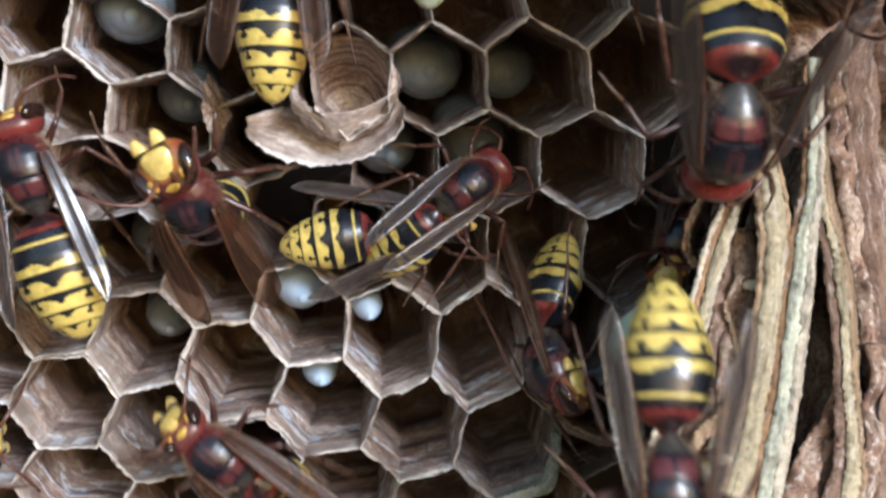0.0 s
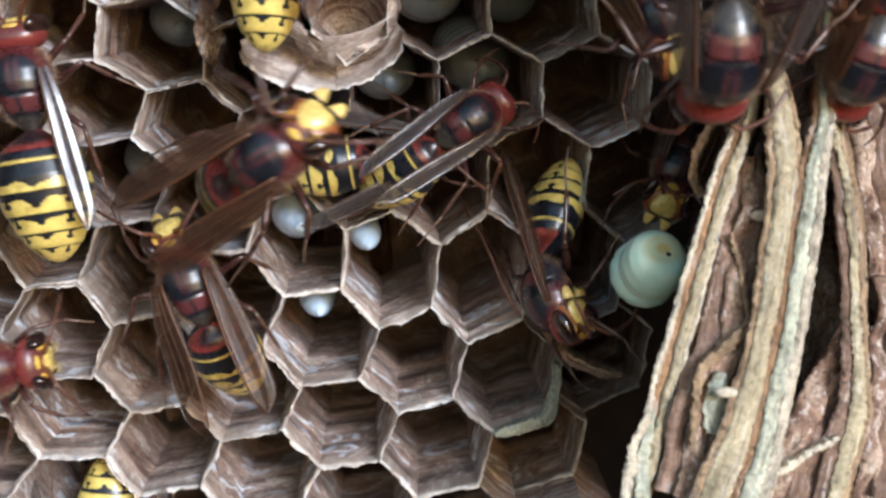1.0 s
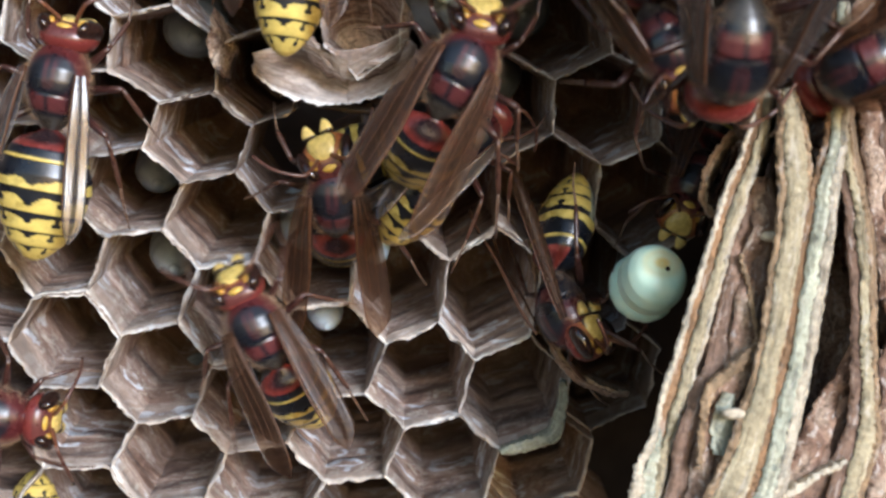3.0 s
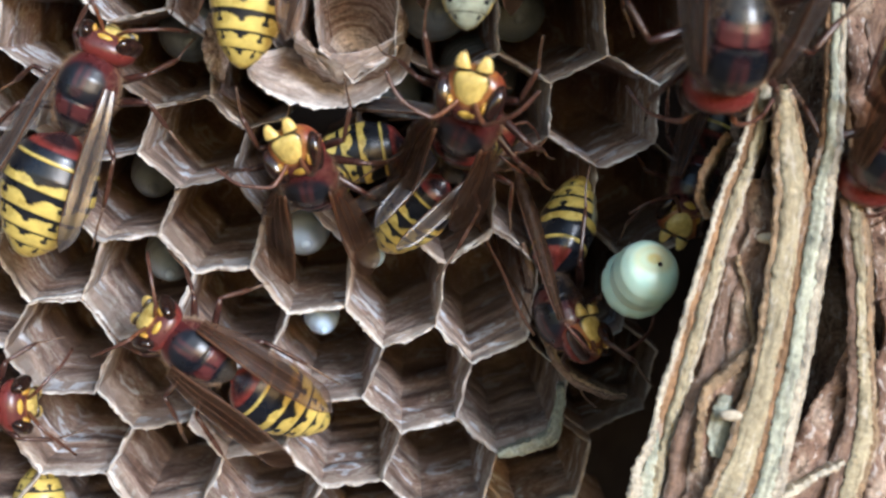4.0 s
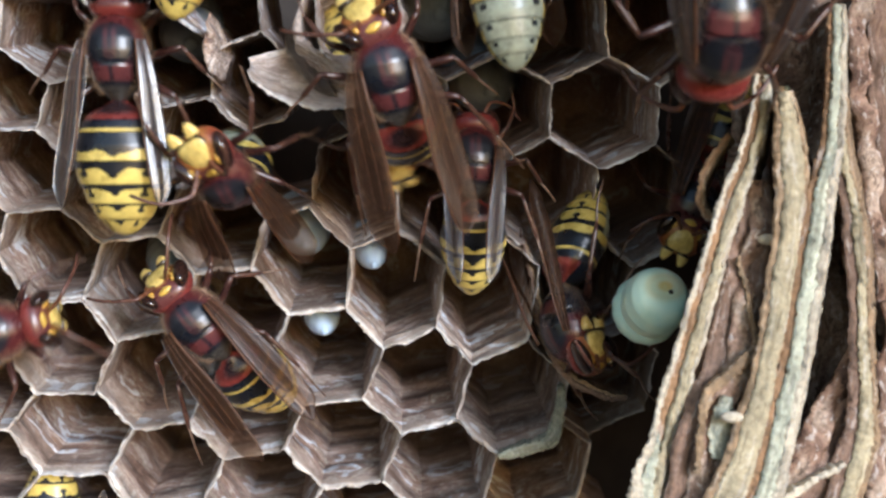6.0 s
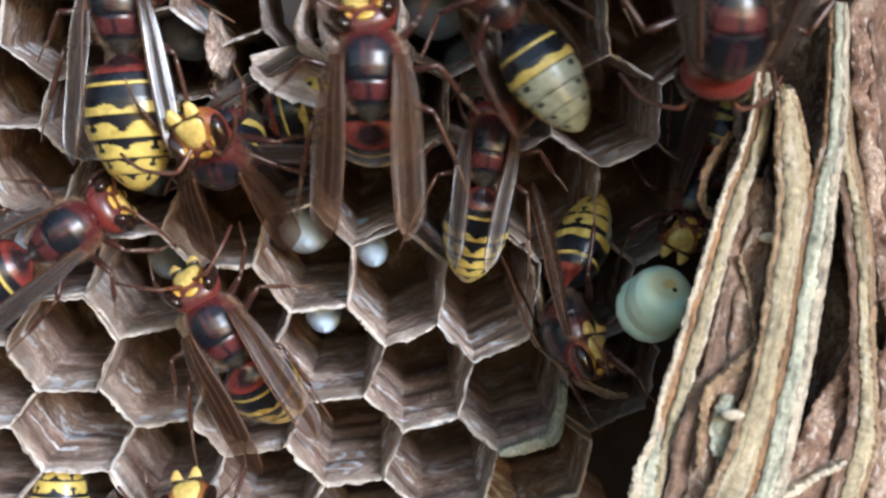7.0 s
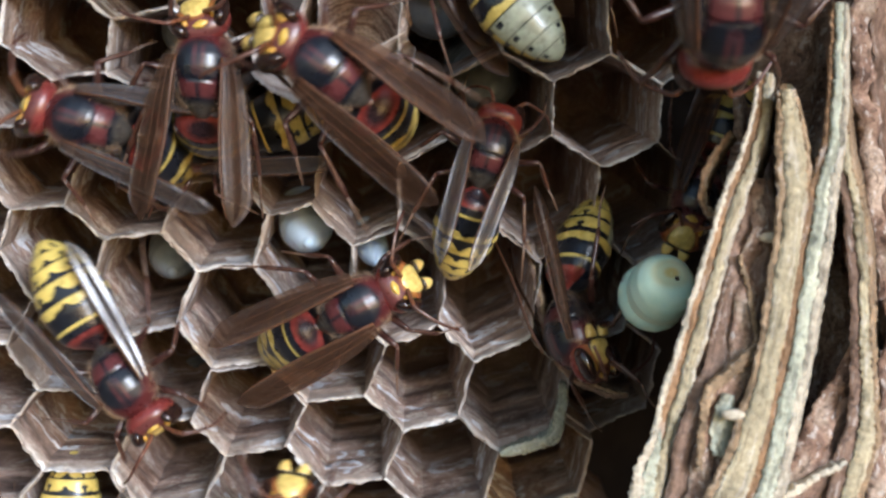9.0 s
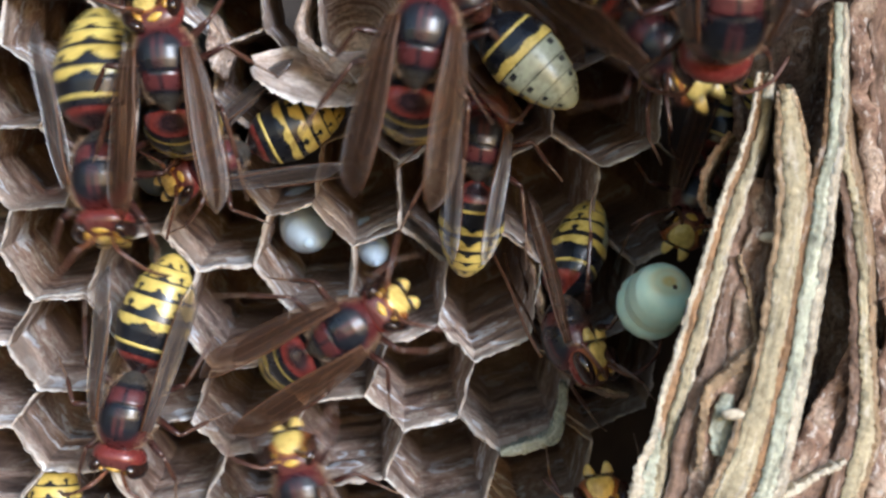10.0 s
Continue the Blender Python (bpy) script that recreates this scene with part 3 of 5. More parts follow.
def shade_arch():
    """An added paper arch, out of view above and beside the opening, that shades the upper-right cells."""
    bm, uv, col = fresh()
    grid = []
    for a in range(25):
        row = []
        for k in range(61):
            f, g = a / 24, k / 60
            ang = radians(40 + 25 * g)
            p = Vector((0.050 * math.cos(ang), 0.115 - (0.082 - 0.02 * g) * f, 0.040 * math.sin(ang)))
            w = 1 + noise.noise(p * 170) * 0.05
            row.append(bm.verts.new(Vector((p.x * w, p.y + f * 0.006 * noise.noise(Vector((g * 14, 1, 0))), p.z * w))))
        grid.append(row)
    for a in range(24):
        for k in range(60):
            face = bm.faces.new((grid[a][k], grid[a + 1][k], grid[a + 1][k + 1], grid[a][k + 1]))
            for loop in face.loops:
                loop[uv].uv = (loop.vert.co.x * 1000, loop.vert.co.y * 1000)
    ob = part("wall_upper_envelope", bm, BACKING)
    mod = ob.modifiers.new("thick", "SOLIDIFY")
    mod.thickness = 1.2 * MM
    return tagged(ob, "unseen brown paper arch added to shade the comb's upper right", "nest envelope", kind="structure")


shade_arch()


def hollow():
    """The nest's dark paper shell behind and round the comb, open towards the daylight."""
    bm, uv, col = fresh()
    rings = []
    for a in range(25):
        f = a / 24
        r = 0.115 * math.sin(min(1.0, f * 1.0) * math.pi / 2) + 0.002
        y = 0.165 - 0.125 * (1 - math.cos(f * math.pi / 2))
        ring = []
        for k in range(48):
            g = 2 * math.pi * k / 48
            p = Vector((r * math.cos(g) + 0.008, y, r * 0.85 * math.sin(g)))
            ring.append(bm.verts.new(p + Vector((0, 1, 0)) * noise.noise(p * 60) * 0.006))
        rings.append(ring)
    for r0, r1 in zip(rings, rings[1:]):
        for k in range(48):
            bm.faces.new((r0[k], r0[(k + 1) % 48], r1[(k + 1) % 48], r1[k]))
    bm.faces.new(rings[0])
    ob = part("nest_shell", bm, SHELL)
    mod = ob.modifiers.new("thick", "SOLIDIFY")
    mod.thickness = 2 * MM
    return tagged(ob, "dark brown paper shell of the nest hollow", "nest shell", kind="structure")


hollow()


# ---- hornets ----
YELLOW, BLACK, RUST = (0.53, 0.42, 0.118), (0.009, 0.011, 0.016), (0.07, 0.024, 0.018)


def blend(a, b, f):
    f = max(0.0, min(1.0, f))
    return tuple(x + (y - x) * f for x, y in zip(a, b))


def thorax_paint(f, a, p):
    """A red collar and flanks round a black back shield with a dim red wedge, and a split red plate behind it."""
    x, y, z = p

    def soft(v, w=0.22):
        return max(0.0, min(1.0, 0.5 + v / w))
    if abs(a) > 1.75:
        return blend(RUST, BLACK, 0.5 + 0.5 * math.sin(y * 2.2))
    red = (0.068, 0.013, 0.014)
    shield = soft(1 - math.hypot(x / 1.95, (y - 2.9) / (1.85 if y > 2.9 else 1.65)), 0.18)
    colour = blend(red, BLACK, shield)
    wedge = soft(0.16 - abs(abs(x) - 0.10 - 0.11 * (y - 1.6)), 0.2) * soft(y - 1.9, 0.4) * soft(4.4 - y, 0.9)
    colour = blend(colour, (0.085, 0.026, 0.028), 0.7 * wedge * shield)
    colour = blend(colour, BLACK, soft(2.1 - y, 0.5) * soft(abs(x) - 1.5, 0.5))
    if y < 1.32:
        plate = soft(y - 0.25, 0.25) * soft(1.55 - abs(x), 0.4) * soft(abs(x) - 0.07, 0.14)
        colour = blend(BLACK, (0.085, 0.024, 0.026), plate)
        colour = blend(colour, (0.07, 0.062, 0.05), soft(-0.15 - y, 0.3) * 0.6)
    return colour


def head_paint(f, a, p):
    x, y, z = p
    rim = max(0.0, min(1.0, (abs(x) - 1.5) / 0.5))
    if y > 0.2:
        if z > 0.8:
            return blend((0.10, 0.03, 0.028), (0.16, 0.035, 0.024), rim)
        return blend((0.30, 0.12, 0.035), (0.20, 0.045, 0.022), rim)
    return blend((0.15, 0.027, 0.024), (0.24, 0.06, 0.025), max(0.0, min(1.0, (-0.2 - z) / 1.0)))


def band(base, tooth, side, edge):
    """Black in front, yellow behind: a pointed middle tooth that ends in a drop, a drop on a thin stem at each side, a thin dark hem."""
    def paint(f, a, p):
        if abs(a) > 1.9:
            return BLACK if (f < 0.12 or abs(abs(a) - 2.35) < 0.13 and abs(f - 0.35) < 0.14) else (0.31, 0.35, 0.275)
        limit = base + tooth * max(0.0, 1 - abs(a) / 0.34) ** 1.2 + 0.03 * math.sin(a * 9 + base * 40) + 0.10 * max(0.0, abs(a) - 1.2)
        out = abs(a) - 0.74
        stem = abs(out) < 0.055 and f < base + side + 0.06
        dot = math.hypot(out / 0.15, (f - base - side - 0.06) / 0.12) < 1 or math.hypot(a / 0.10, (f - base - tooth * 0.85) / 0.08) < 1
        if f > 1 - edge:
            return blend(YELLOW, BLACK, 0.8)
        return BLACK if (dot or stem or f < limit) else YELLOW
    return paint


def first_band(f, a, p):
    """A dark saddle in front, red round it and behind, then black with a thin yellow hem."""
    if f < 0.58:
        red = max(0.0, min(1.0, 2.2 * (math.hypot(a / 1.3, (f - 0.22) / 0.34) - 0.55)))
        return blend((0.022, 0.012, 0.014), (0.19, 0.034, 0.028), red) if abs(a) < 1.6 else BLACK
    return YELLOW if f > 0.92 else BLACK


def second_band(f, a, p):
    limit = 0.66 + 0.16 * math.exp(-(a / 0.2) ** 2) + 0.05 * math.sin(a * 7)
    return YELLOW if limit < f < 0.97 else BLACK


GIRTH = ((0, 0.45), (0.5, 1.0), (1.0, 1.9), (1.7, 2.45), (2.6, 2.8), (3.8, 3.1), (5.0, 3.15), (6.2, 3.0), (7.2, 2.72), (8.4, 2.38), (9.6, 1.85), (10.4, 1.3), (11.0, 0.75), (11.3, 0.2))


def girth(y):
    for (a, ra), (b, rb) in zip(GIRTH, GIRTH[1:]):
        if y <= b:
            return ra + (rb - ra) * (y - a) / (b - a)
    return 0.18


def wing(length, width, seed):
    """A narrow folded wing lying back along -y, with a stiff leading edge."""
    bm, uv, col = fresh()
    n, m = 22, 10
    top, low = [], []
    for i in range(n + 1):
        f = i / n
        w = width * (math.sin(math.pi * min(1, f * 0.62 + 0.12)) ** 0.8) * (1 - 0.9 * max(0, f - 0.86) / 0.14 * max(0, f - 0.86) / 0.14)
        row, row2 = [], []
        for k in range(m + 1):
            g = k / m
            x = (g - 0.35) * w
            z = (0.13 * math.sin(g * math.pi * 2.0) + 0.05 * math.sin(g * math.pi * 6.0 + seed)) * (0.4 + 0.6 * f) - 0.9 * f * f + 0.12 * math.sin(f * 9 + seed)
            row.append(bm.verts.new((x * MM, -f * length * MM, z * MM)))
            row2.append(bm.verts.new((x * MM, -f * length * MM, (z - 0.035) * MM)))
        top.append(row)
        low.append(row2)
    for i in range(n):
        for k in range(m):
            bm.faces.new((top[i][k], top[i][k + 1], top[i + 1][k + 1], top[i + 1][k]))
            bm.faces.new((low[i][k], low[i + 1][k], low[i + 1][k + 1], low[i][k + 1]))
    for i in range(n):
        for k in (0, m):
            bm.faces.new((top[i][k], top[i + 1][k], low[i + 1][k], low[i][k]))
    return bm


def rings_between(y0, y1, flare, tall, steps=14):
    out = []
    for k in range(steps + 1):
        f = k / steps
        y = y0 + (y1 - y0) * f
        r = girth(y) * (0.965 + flare * f)
        out.append((-y, -0.06 * y, r, r * tall))
    return out


def make_hornet():
    body = new("hornet")
    # middle body
    st = []
    for y, zc, rx, rz in ((5.9, 0.1, 0.5, 0.6), (5.7, 0.1, 1.2, 1.2), (5.2, 0.15, 1.9, 1.7), (4.5, 0.25, 2.35, 2.1), (3.6, 0.35, 2.6, 2.35), (2.6, 0.35, 2.65, 2.4), (1.8, 0.3, 2.5, 2.3), (1.55, 0.28, 2.35, 2.18), (1.3, 0.28, 2.35, 2.2), (0.6, 0.15, 2.1, 1.95), (0.1, 0.05, 1.8, 1.65), (-0.4, -0.1, 1.4, 1.3), (-0.9, -0.25, 0.8, 0.8), (-1.2, -0.3, 0.4, 0.4)):
        st.append((y, zc, rx * 0.95, rz * 0.95))
    dense = []
    for (a, b) in zip(st, st[1:]):
        for k in range(4):
            dense.append(tuple(p + (q - p) * k / 4 for p, q in zip(a, b)))
    dense.append(st[-1])
    part("thorax", loft(dense, thorax_paint, 48), CHITIN, body)
    # fine hairs on back and flanks
    bm, uv, col = fresh()
    rid = random.Random(77)
    for k in range(1300):
        y, a = rid.uniform(-0.6, 5.8), rid.choice((-1, 1)) * rid.uniform(0.75, 1.9)
        near = min(dense, key=lambda q: abs(q[0] - y))
        foot = Vector((near[2] * math.sin(a), y, near[1] + near[3] * math.cos(a))) * 0.99
        tip = foot + Vector((math.sin(a) + rid.uniform(-0.4, 0.4), rid.uniform(-0.6, 0.3), math.cos(a) + rid.uniform(-0.4, 0.4))) * rid.uniform(0.25, 0.75) * (0.35 + 0.65 * min(1, max(0, abs(a) - 0.7) / 0.5))
        ring = [bm.verts.new((foot + Vector((0.012 * math.cos(q), 0.012 * math.sin(q), 0))) * MM) for q in (0, 2.1, 4.2)]
        top = bm.verts.new(tip * MM)
        for q in range(3):
            bm.faces.new((ring[q], ring[(q + 1) % 3], top))
    tagged(part("body_hair", bm, HAIR, body, "fine pale brown hairs"), kind="stuff")
    # abdomen
    ab = part("abdomen", loft(rings_between(0.0, 2.7, 0.04, 0.84), first_band, 80), CHITIN, body, "red and black first ring of the abdomen")
    ab.matrix_basis = pose(0, -1.0 * MM, -0.3 * MM) @ Matrix.Diagonal((1.03, 0.96, 0.98, 1))
    for y0, y1, paint in ((2.55, 5.1, second_band), (4.95, 7.0, band(0.36, 0.34, 0.16, 0.02)), (6.9, 8.6, band(0.26, 0.30, 0.24, 0.035)), (8.5, 9.9, band(0.17, 0.28, 0.26, 0.04)), (9.8, 11.3, band(0.10, 0.24, 0.2, 0.02))):
        part("abdomen_ring", loft(rings_between(y0, y1, 0.04, 0.84, 22), paint, 96), CHITIN, ab)
    # head, tipped so that the jaws reach forward
    st = []
    for k in range(17):
        f = k / 16
        c = math.cos(math.pi * f)
        s = max(0.05, math.sin(math.pi * f)) ** 0.75
        st.append((1.45 * c, 0.0, 2.6 * s, 2.35 * s))
    hd = part("head", loft(st, head_paint, 40, 2.3), CHITIN, body, "rust-red head with a yellow face")
    hd.matrix_basis = pose(0, 6.5 * MM, 0.3 * MM, 48, 0, 0) @ Matrix.Scale(0.90, 4)
    # face plate: five-sided, wide below, with a dark seam round it
    bm, uv, col = fresh()
    rings = []
    for k in range(7):
        f = k / 6
        s = (1.04, 1.02, 0.90, 0.76, 0.55, 0.28, 0.02)[k]
        ring = []
        for q in range(30):
            g = 2 * math.pi * q / 30
            cx, cz = math.sin(g), math.cos(g)
            e = (abs(cx) ** 3.2 + abs(cz) ** 3.2) ** (-1 / 3.2)
            wide = 1.38 - 0.22 * cz * e
            v = bm.verts.new(Vector((wide * cx * e * s, 1.0 + (0.05, 0.24, 0.36, 0.52, 0.63, 0.70, 0.72)[k], -0.62 + (1.28 + (0.28 if cz > 0 else 0.0) * (1 - abs(cx))) * cz * e * s)) * MM)
            v[col] = (*((0.03, 0.02, 0.012) if k < 2 else (0.61, 0.46, 0.14)), 1)
            ring.append(v)
        rings.append(ring)
    for r0, r1 in zip(rings, rings[1:]):
        for q in range(30):
            bm.faces.new((r0[q], r0[(q + 1) % 30], r1[(q + 1) % 30], r1[q]))
    bm.faces.new(rings[-1])
    bmesh.ops.recalc_face_normals(bm, faces=bm.faces)
    part("face_plate", bm, CHITIN, hd, "bulging yellow face plate")
    st = [(1.0, 1.50, 0.82, 0.44), (1.2, 1.48, 0.7, 0.38), (1.32, 1.42, 0.4, 0.2)]
    part("brow_mark", loft(st, lambda f, a, p: (0.55, 0.36, 0.07), 16, 1.5), CHITIN, hd, "yellow mark between the feelers")
    for side in (-1, 1):
        st = []
        for k in range(15):
            f = k / 14
            s = max(0.06, math.sin(math.pi * f)) ** 0.8
            st.append((1.05 * math.cos(math.pi * f), 0.12 * math.cos(math.pi * f), 0.74 * s, 1.75 * s))
        eye = part("eye", loft(st, lambda f, a, p: BLACK, 24), EYE, hd, "dark brown compound eye")
        eye.matrix_basis = pose(side * 1.98 * MM, 0.74 * MM, 0.42 * MM, 0, side * -16, side * -24)
        cheek = part("cheek", loft([(0.7 - 0.1 * k, 0, 0.34 * math.sin(math.pi * (k + 0.3) / 8.6), 0.62 * math.sin(math.pi * (k + 0.3) / 8.6)) for k in range(9)], lambda f, a, p: (0.48, 0.27, 0.05), 14), CHITIN, hd, "orange-yellow patch beside the eye")
        cheek.matrix_basis = pose(side * 1.42 * MM, 1.0 * MM, 0.75 * MM, 0, side * -24, 0)
        bm, uv, col = fresh()
        rings = []
        for k, (jx, jz, half, deep) in enumerate(((0.86, -1.86, 0.54, 0.40), (0.88, -2.00, 0.62, 0.44), (0.91, -2.12, 0.66, 0.46), (0.96, -2.5, 0.58, 0.44), (0.99, -2.82, 0.46, 0.38), (0.99, -3.10, 0.31, 0.28), (0.95, -3.34, 0.16, 0.17), (0.92, -3.42, 0.05, 0.06))):
            ring = []
            for q in range(16):
                g = 2 * math.pi * q / 16
                cx, cy = math.sin(g), math.cos(g)
                e = (abs(cx) ** 3 + abs(cy) ** 3) ** (-1 / 3)
                v = bm.verts.new(Vector((side * (jx + half * cx * e), 1.12 + deep * cy * e, jz)) * MM)
                v[col] = (*((0.03, 0.02, 0.012) if k < 2 or k > 5 else (0.64, 0.47, 0.15)), 1)
                ring.append(v)
            rings.append(ring)
        for r0, r1 in zip(rings, rings[1:]):
            for q in range(16):
                bm.faces.new((r0[q], r0[(q + 1) % 16], r1[(q + 1) % 16], r1[q]))
        bm.faces.new(rings[0])
        bm.faces.new(rings[-1])
        bmesh.ops.recalc_face_normals(bm, faces=bm.faces)
        part("jaw", bm, CHITIN, hd, "yellow jaw with a dark tip")
        line = smooth_line(((side * 0.7, 1.5, 0.5), (side * 1.6, 2.6, 1.5), (side * 2.4, 3.2, 1.7), (side * 4.4, 4.2, 0.4), (side * 5.8, 4.2, -1.6)), 6)
        part("feeler", tube(line, [0.2 if k < 9 else 0.24 - 0.004 * k for k in range(len(line))], lambda f: (0.13, 0.05, 0.026) if f < 0.4 else (0.08, 0.034, 0.024), 8), CHITIN, hd)
    # wings
    for side in (-1, 1):
        fore = part("forewing", wing(13.2, 2.7, 0), WING, body, "folded amber-brown glassy wing")
        fore.matrix_basis = pose(side * 2.2 * MM, 3.4 * MM, 2.2 * MM, -4, side * 28, side * 4) @ Matrix.Diagonal((side, 1, 1, 1))
        rib = [(-0.35 * 2.7 * (math.sin(math.pi * min(1, f * 0.62 + 0.12)) ** 0.8) * (1 - 0.5 * max(0, f - 0.86) / 0.14), -f * 13.2, -0.9 * f * f + 0.12 * math.sin(f * 9)) for f in [k / 20 for k in range(20)]]
        part("wing_rib", tube(rib, [0.15 - 0.1 * k / 20 for k in range(20)], lambda f: (0.1, 0.04, 0.02), 6), VEIN, fore)
        for g in (0.3, 0.62):
            vein = [((g - 0.35) * 2.7 * (math.sin(math.pi * min(1, f * 0.62 + 0.12)) ** 0.8), -f * 13.2, 0.04 + 0.13 * math.sin(g * math.pi * 2) * (0.4 + 0.6 * f) - 0.9 * f * f + 0.12 * math.sin(f * 9)) for f in [k / 16 * 0.82 for k in range(17)]]
            part("wing_vein", tube(vein, [0.035 - 0.0015 * k for k in range(17)], lambda f: (0.1, 0.04, 0.02), 5), VEIN, fore)
        hind = part("hindwing", wing(9.0, 2.0, 2), WING, body)
        hind.matrix_basis = pose(side * 2.0 * MM, 2.2 * MM, 1.8 * MM, -4, side * 20, side * 6) @ Matrix.Diagonal((side, 1, 1, 1))
    # legs
    for side in (-1, 1):
        for hip, knee, ankle, toe in (((1.3, 4.3, -1.6), (3.4, 6.2, -0.6), (4.3, 8.6, -2.0), (4.2, 11.0, -3.0)), ((1.5, 2.6, -1.8), (4.9, 3.3, -0.4), (6.6, 1.6, -2.0), (8.2, 0.2, -3.0)), ((1.4, 0.9, -1.6), (4.4, -0.9, -0.2), (5.6, -4.8, -1.6), (6.4, -8.2, -3.0))):
            h, k, a, e = (Vector((side * q[0], q[1], q[2])) for q in (hip, knee, ankle, toe))
            leg = part("leg", tube([h, h.lerp(k, 0.3), h.lerp(k, 0.8), k], [0.32, 0.38, 0.28, 0.2], lambda f: (0.042, 0.016, 0.013), 10), CHITIN, body)
            part("shin", tube([k, k.lerp(a, 0.2), k.lerp(a, 0.8), a], [0.16, 0.2, 0.23, 0.14], lambda f: (0.06, 0.027, 0.019), 8), CHITIN, leg)
            foot = smooth_line((a, a.lerp(e, 0.5) + Vector((0, 0, 0.25)), e), 5)
            part("foot", tube(foot, [0.11 + 0.03 * (q % 2) - 0.006 * q for q in range(len(foot))], lambda f: (0.11, 0.066, 0.045), 7), CHITIN, leg)
    return body


def stance(x, y, z, heading, nose_up=0, roll=0):
    """A hornet's pose on the comb: its back to the daylight, heading in degrees clockwise from upward."""
    h = radians(heading)
    m = Matrix(((math.cos(h), math.sin(h), 0), (0, 0, -1), (-math.sin(h), math.cos(h), 0))).to_4x4()
    return Matrix.Translation((x, y, z)) @ m @ pose(0, 0, 0, nose_up, roll, 0)


def clinging(x, y, z, turn):
    """A hornet lying on its side, head down, its tail end deeper in the gap than its head."""
    return Matrix.Translation((x, y, z)) @ pose(0, 0, 0, -14, 0, 0) @ stance(0, 0, 0, 160 + turn, 0, 62)


HIPS = ((1.3, 4.3, -1.6), (1.5, 2.6, -1.8), (1.4, 0.9, -1.6))


def stepping(ob, pace, swing, seed):
    """Key a walking hornet's legs and feelers: each swings about its own joint."""
    rid = random.Random(seed)
    times = [k * 0.25 for k in range(41)]
    for n, c in enumerate(named(ob, "leg")):
        hip = Matrix.Translation(Vector(((-1 if n < 3 else 1) * HIPS[n % 3][0], HIPS[n % 3][1], HIPS[n % 3][2])) * MM)
        base, ph = c.matrix_basis.copy(), (n + n // 3) % 2 * math.pi + rid.uniform(-0.4, 0.4)
        walk(c, [(t, hip @ pose(0, 0, 0, 3 * math.sin(t * pace + ph + 1), 0, swing * math.sin(t * pace + ph)) @ hip.inverted() @ base) for t in times])
    for n, c in enumerate(named(ob, "feeler")):
        root = Matrix.Translation(Vector(((-1, 1)[n % 2] * 0.7, 1.5, 0.5)) * MM)
        base, ph = c.matrix_basis.copy(), rid.uniform(0, 6)
        walk(c, [(t, root @ pose(0, 0, 0, 10 * math.sin(t * 4.1 + ph), 0, 12 * math.sin(t * 2.9 + ph)) @ root.inverted() @ base) for t in times])


def curling(ob, rows):
    """Key how far a hornet's abdomen curls down, in degrees."""
    for c in named(ob, "abdomen"):
        base = c.matrix_basis.copy()
        walk(c, [(t, base @ pose(0, 0, 0, a, 0, 0)) for t, a in rows])


def named(ob, name):
    return [c for c in ob.children_recursive if c.name.split(".")[0] == name]


def hornet(first, label, bend=(0, 0), head=(0, 0, 0), spread=0.0, size=1.0, glassy=False, plump=1.0, slim=1.0):
    """One more hornet: its abdomen bent, head turned, wings spread by so many degrees."""
    ob = copy_thing(first, Matrix.Identity(4))
    ob.scale = (size, size, size)
    for c in named(ob, "abdomen"):
        c.matrix_basis = c.matrix_basis @ pose(0, 0, 0, bend[0], 0, bend[1]) @ Matrix.Diagonal((plump, 1, plump, 1))
    for c in named(ob, "head"):
        p = Matrix.Translation((0, 5.6 * MM, 0))
        c.matrix_basis = p @ pose(0, 0, 0, head[0], head[1], head[2]) @ p.inverted() @ c.matrix_basis
    for c in named(ob, "forewing") + named(ob, "hindwing"):
        sgn = 1 if c.matrix_basis.translation.x > 0 else -1
        p = Matrix.Translation(c.matrix_basis.translation)
        c.matrix_basis = p @ pose(0, 0, 0, 0, 0, sgn * spread) @ p.inverted() @ c.matrix_basis
        c.matrix_basis = c.matrix_basis @ Matrix.Diagonal((0.68 if glassy else slim, 1, 1, 1))
        if glassy:
            c.material_slots[0].link = "OBJECT"
            c.material_slots[0].material = CLEAR_WING
    return tagged(ob, label, "hornet", "hornets on the comb")


first = make_hornet()
h1 = hornet(first, "large hornet with half-open glassy wings and a black-banded yellow abdomen", (4, 0), (-32, 0, 0), 3, glassy=True, size=1.02, plump=1.2)
h2 = hornet(first, "rust-red hornet with folded amber wings walking over open cells", (0, 0), (-6, 0, 0), -2, size=1.0)
h3 = hornet(first, "hornet with its head pushed into a brood cell", (42, 0), (-88, 0, 0), -8, glassy=True, size=0.9)
h4 = hornet(first, "hornet gripping a curled green grub with its jaws", (38, 0), (-128, 74, 0), 4, size=1.04, slim=0.5)
h5 = hornet(first, "hornet with a bright yellow face climbing over the others", (0, 0), (0, 0, 20), -2, size=1.05)
h6 = hornet(first, "hornet with folded wings climbing away over a torn cocoon cap", (0, 0), (0, 0, 0), 2, size=1.0)
h7 = hornet(first, "hornet passing close before the comb with its abdomen raised", (12, 0), (0, 0, 0), 6, glassy=True, size=1.0)
h8 = hornet(first, "hornet hanging head down at the top of the torn envelope", (70, 0), (-80, 0, 0), 8, glassy=True, size=1.1)
h9 = hornet(first, "hornet crawling along the torn envelope", (70, 0), (-80, 0, 0), 2, size=1.0)
h10 = hornet(first, "hornet with a yellow face half hidden behind the grub", (0, 0), (20, 0, 0), 0, size=0.95)
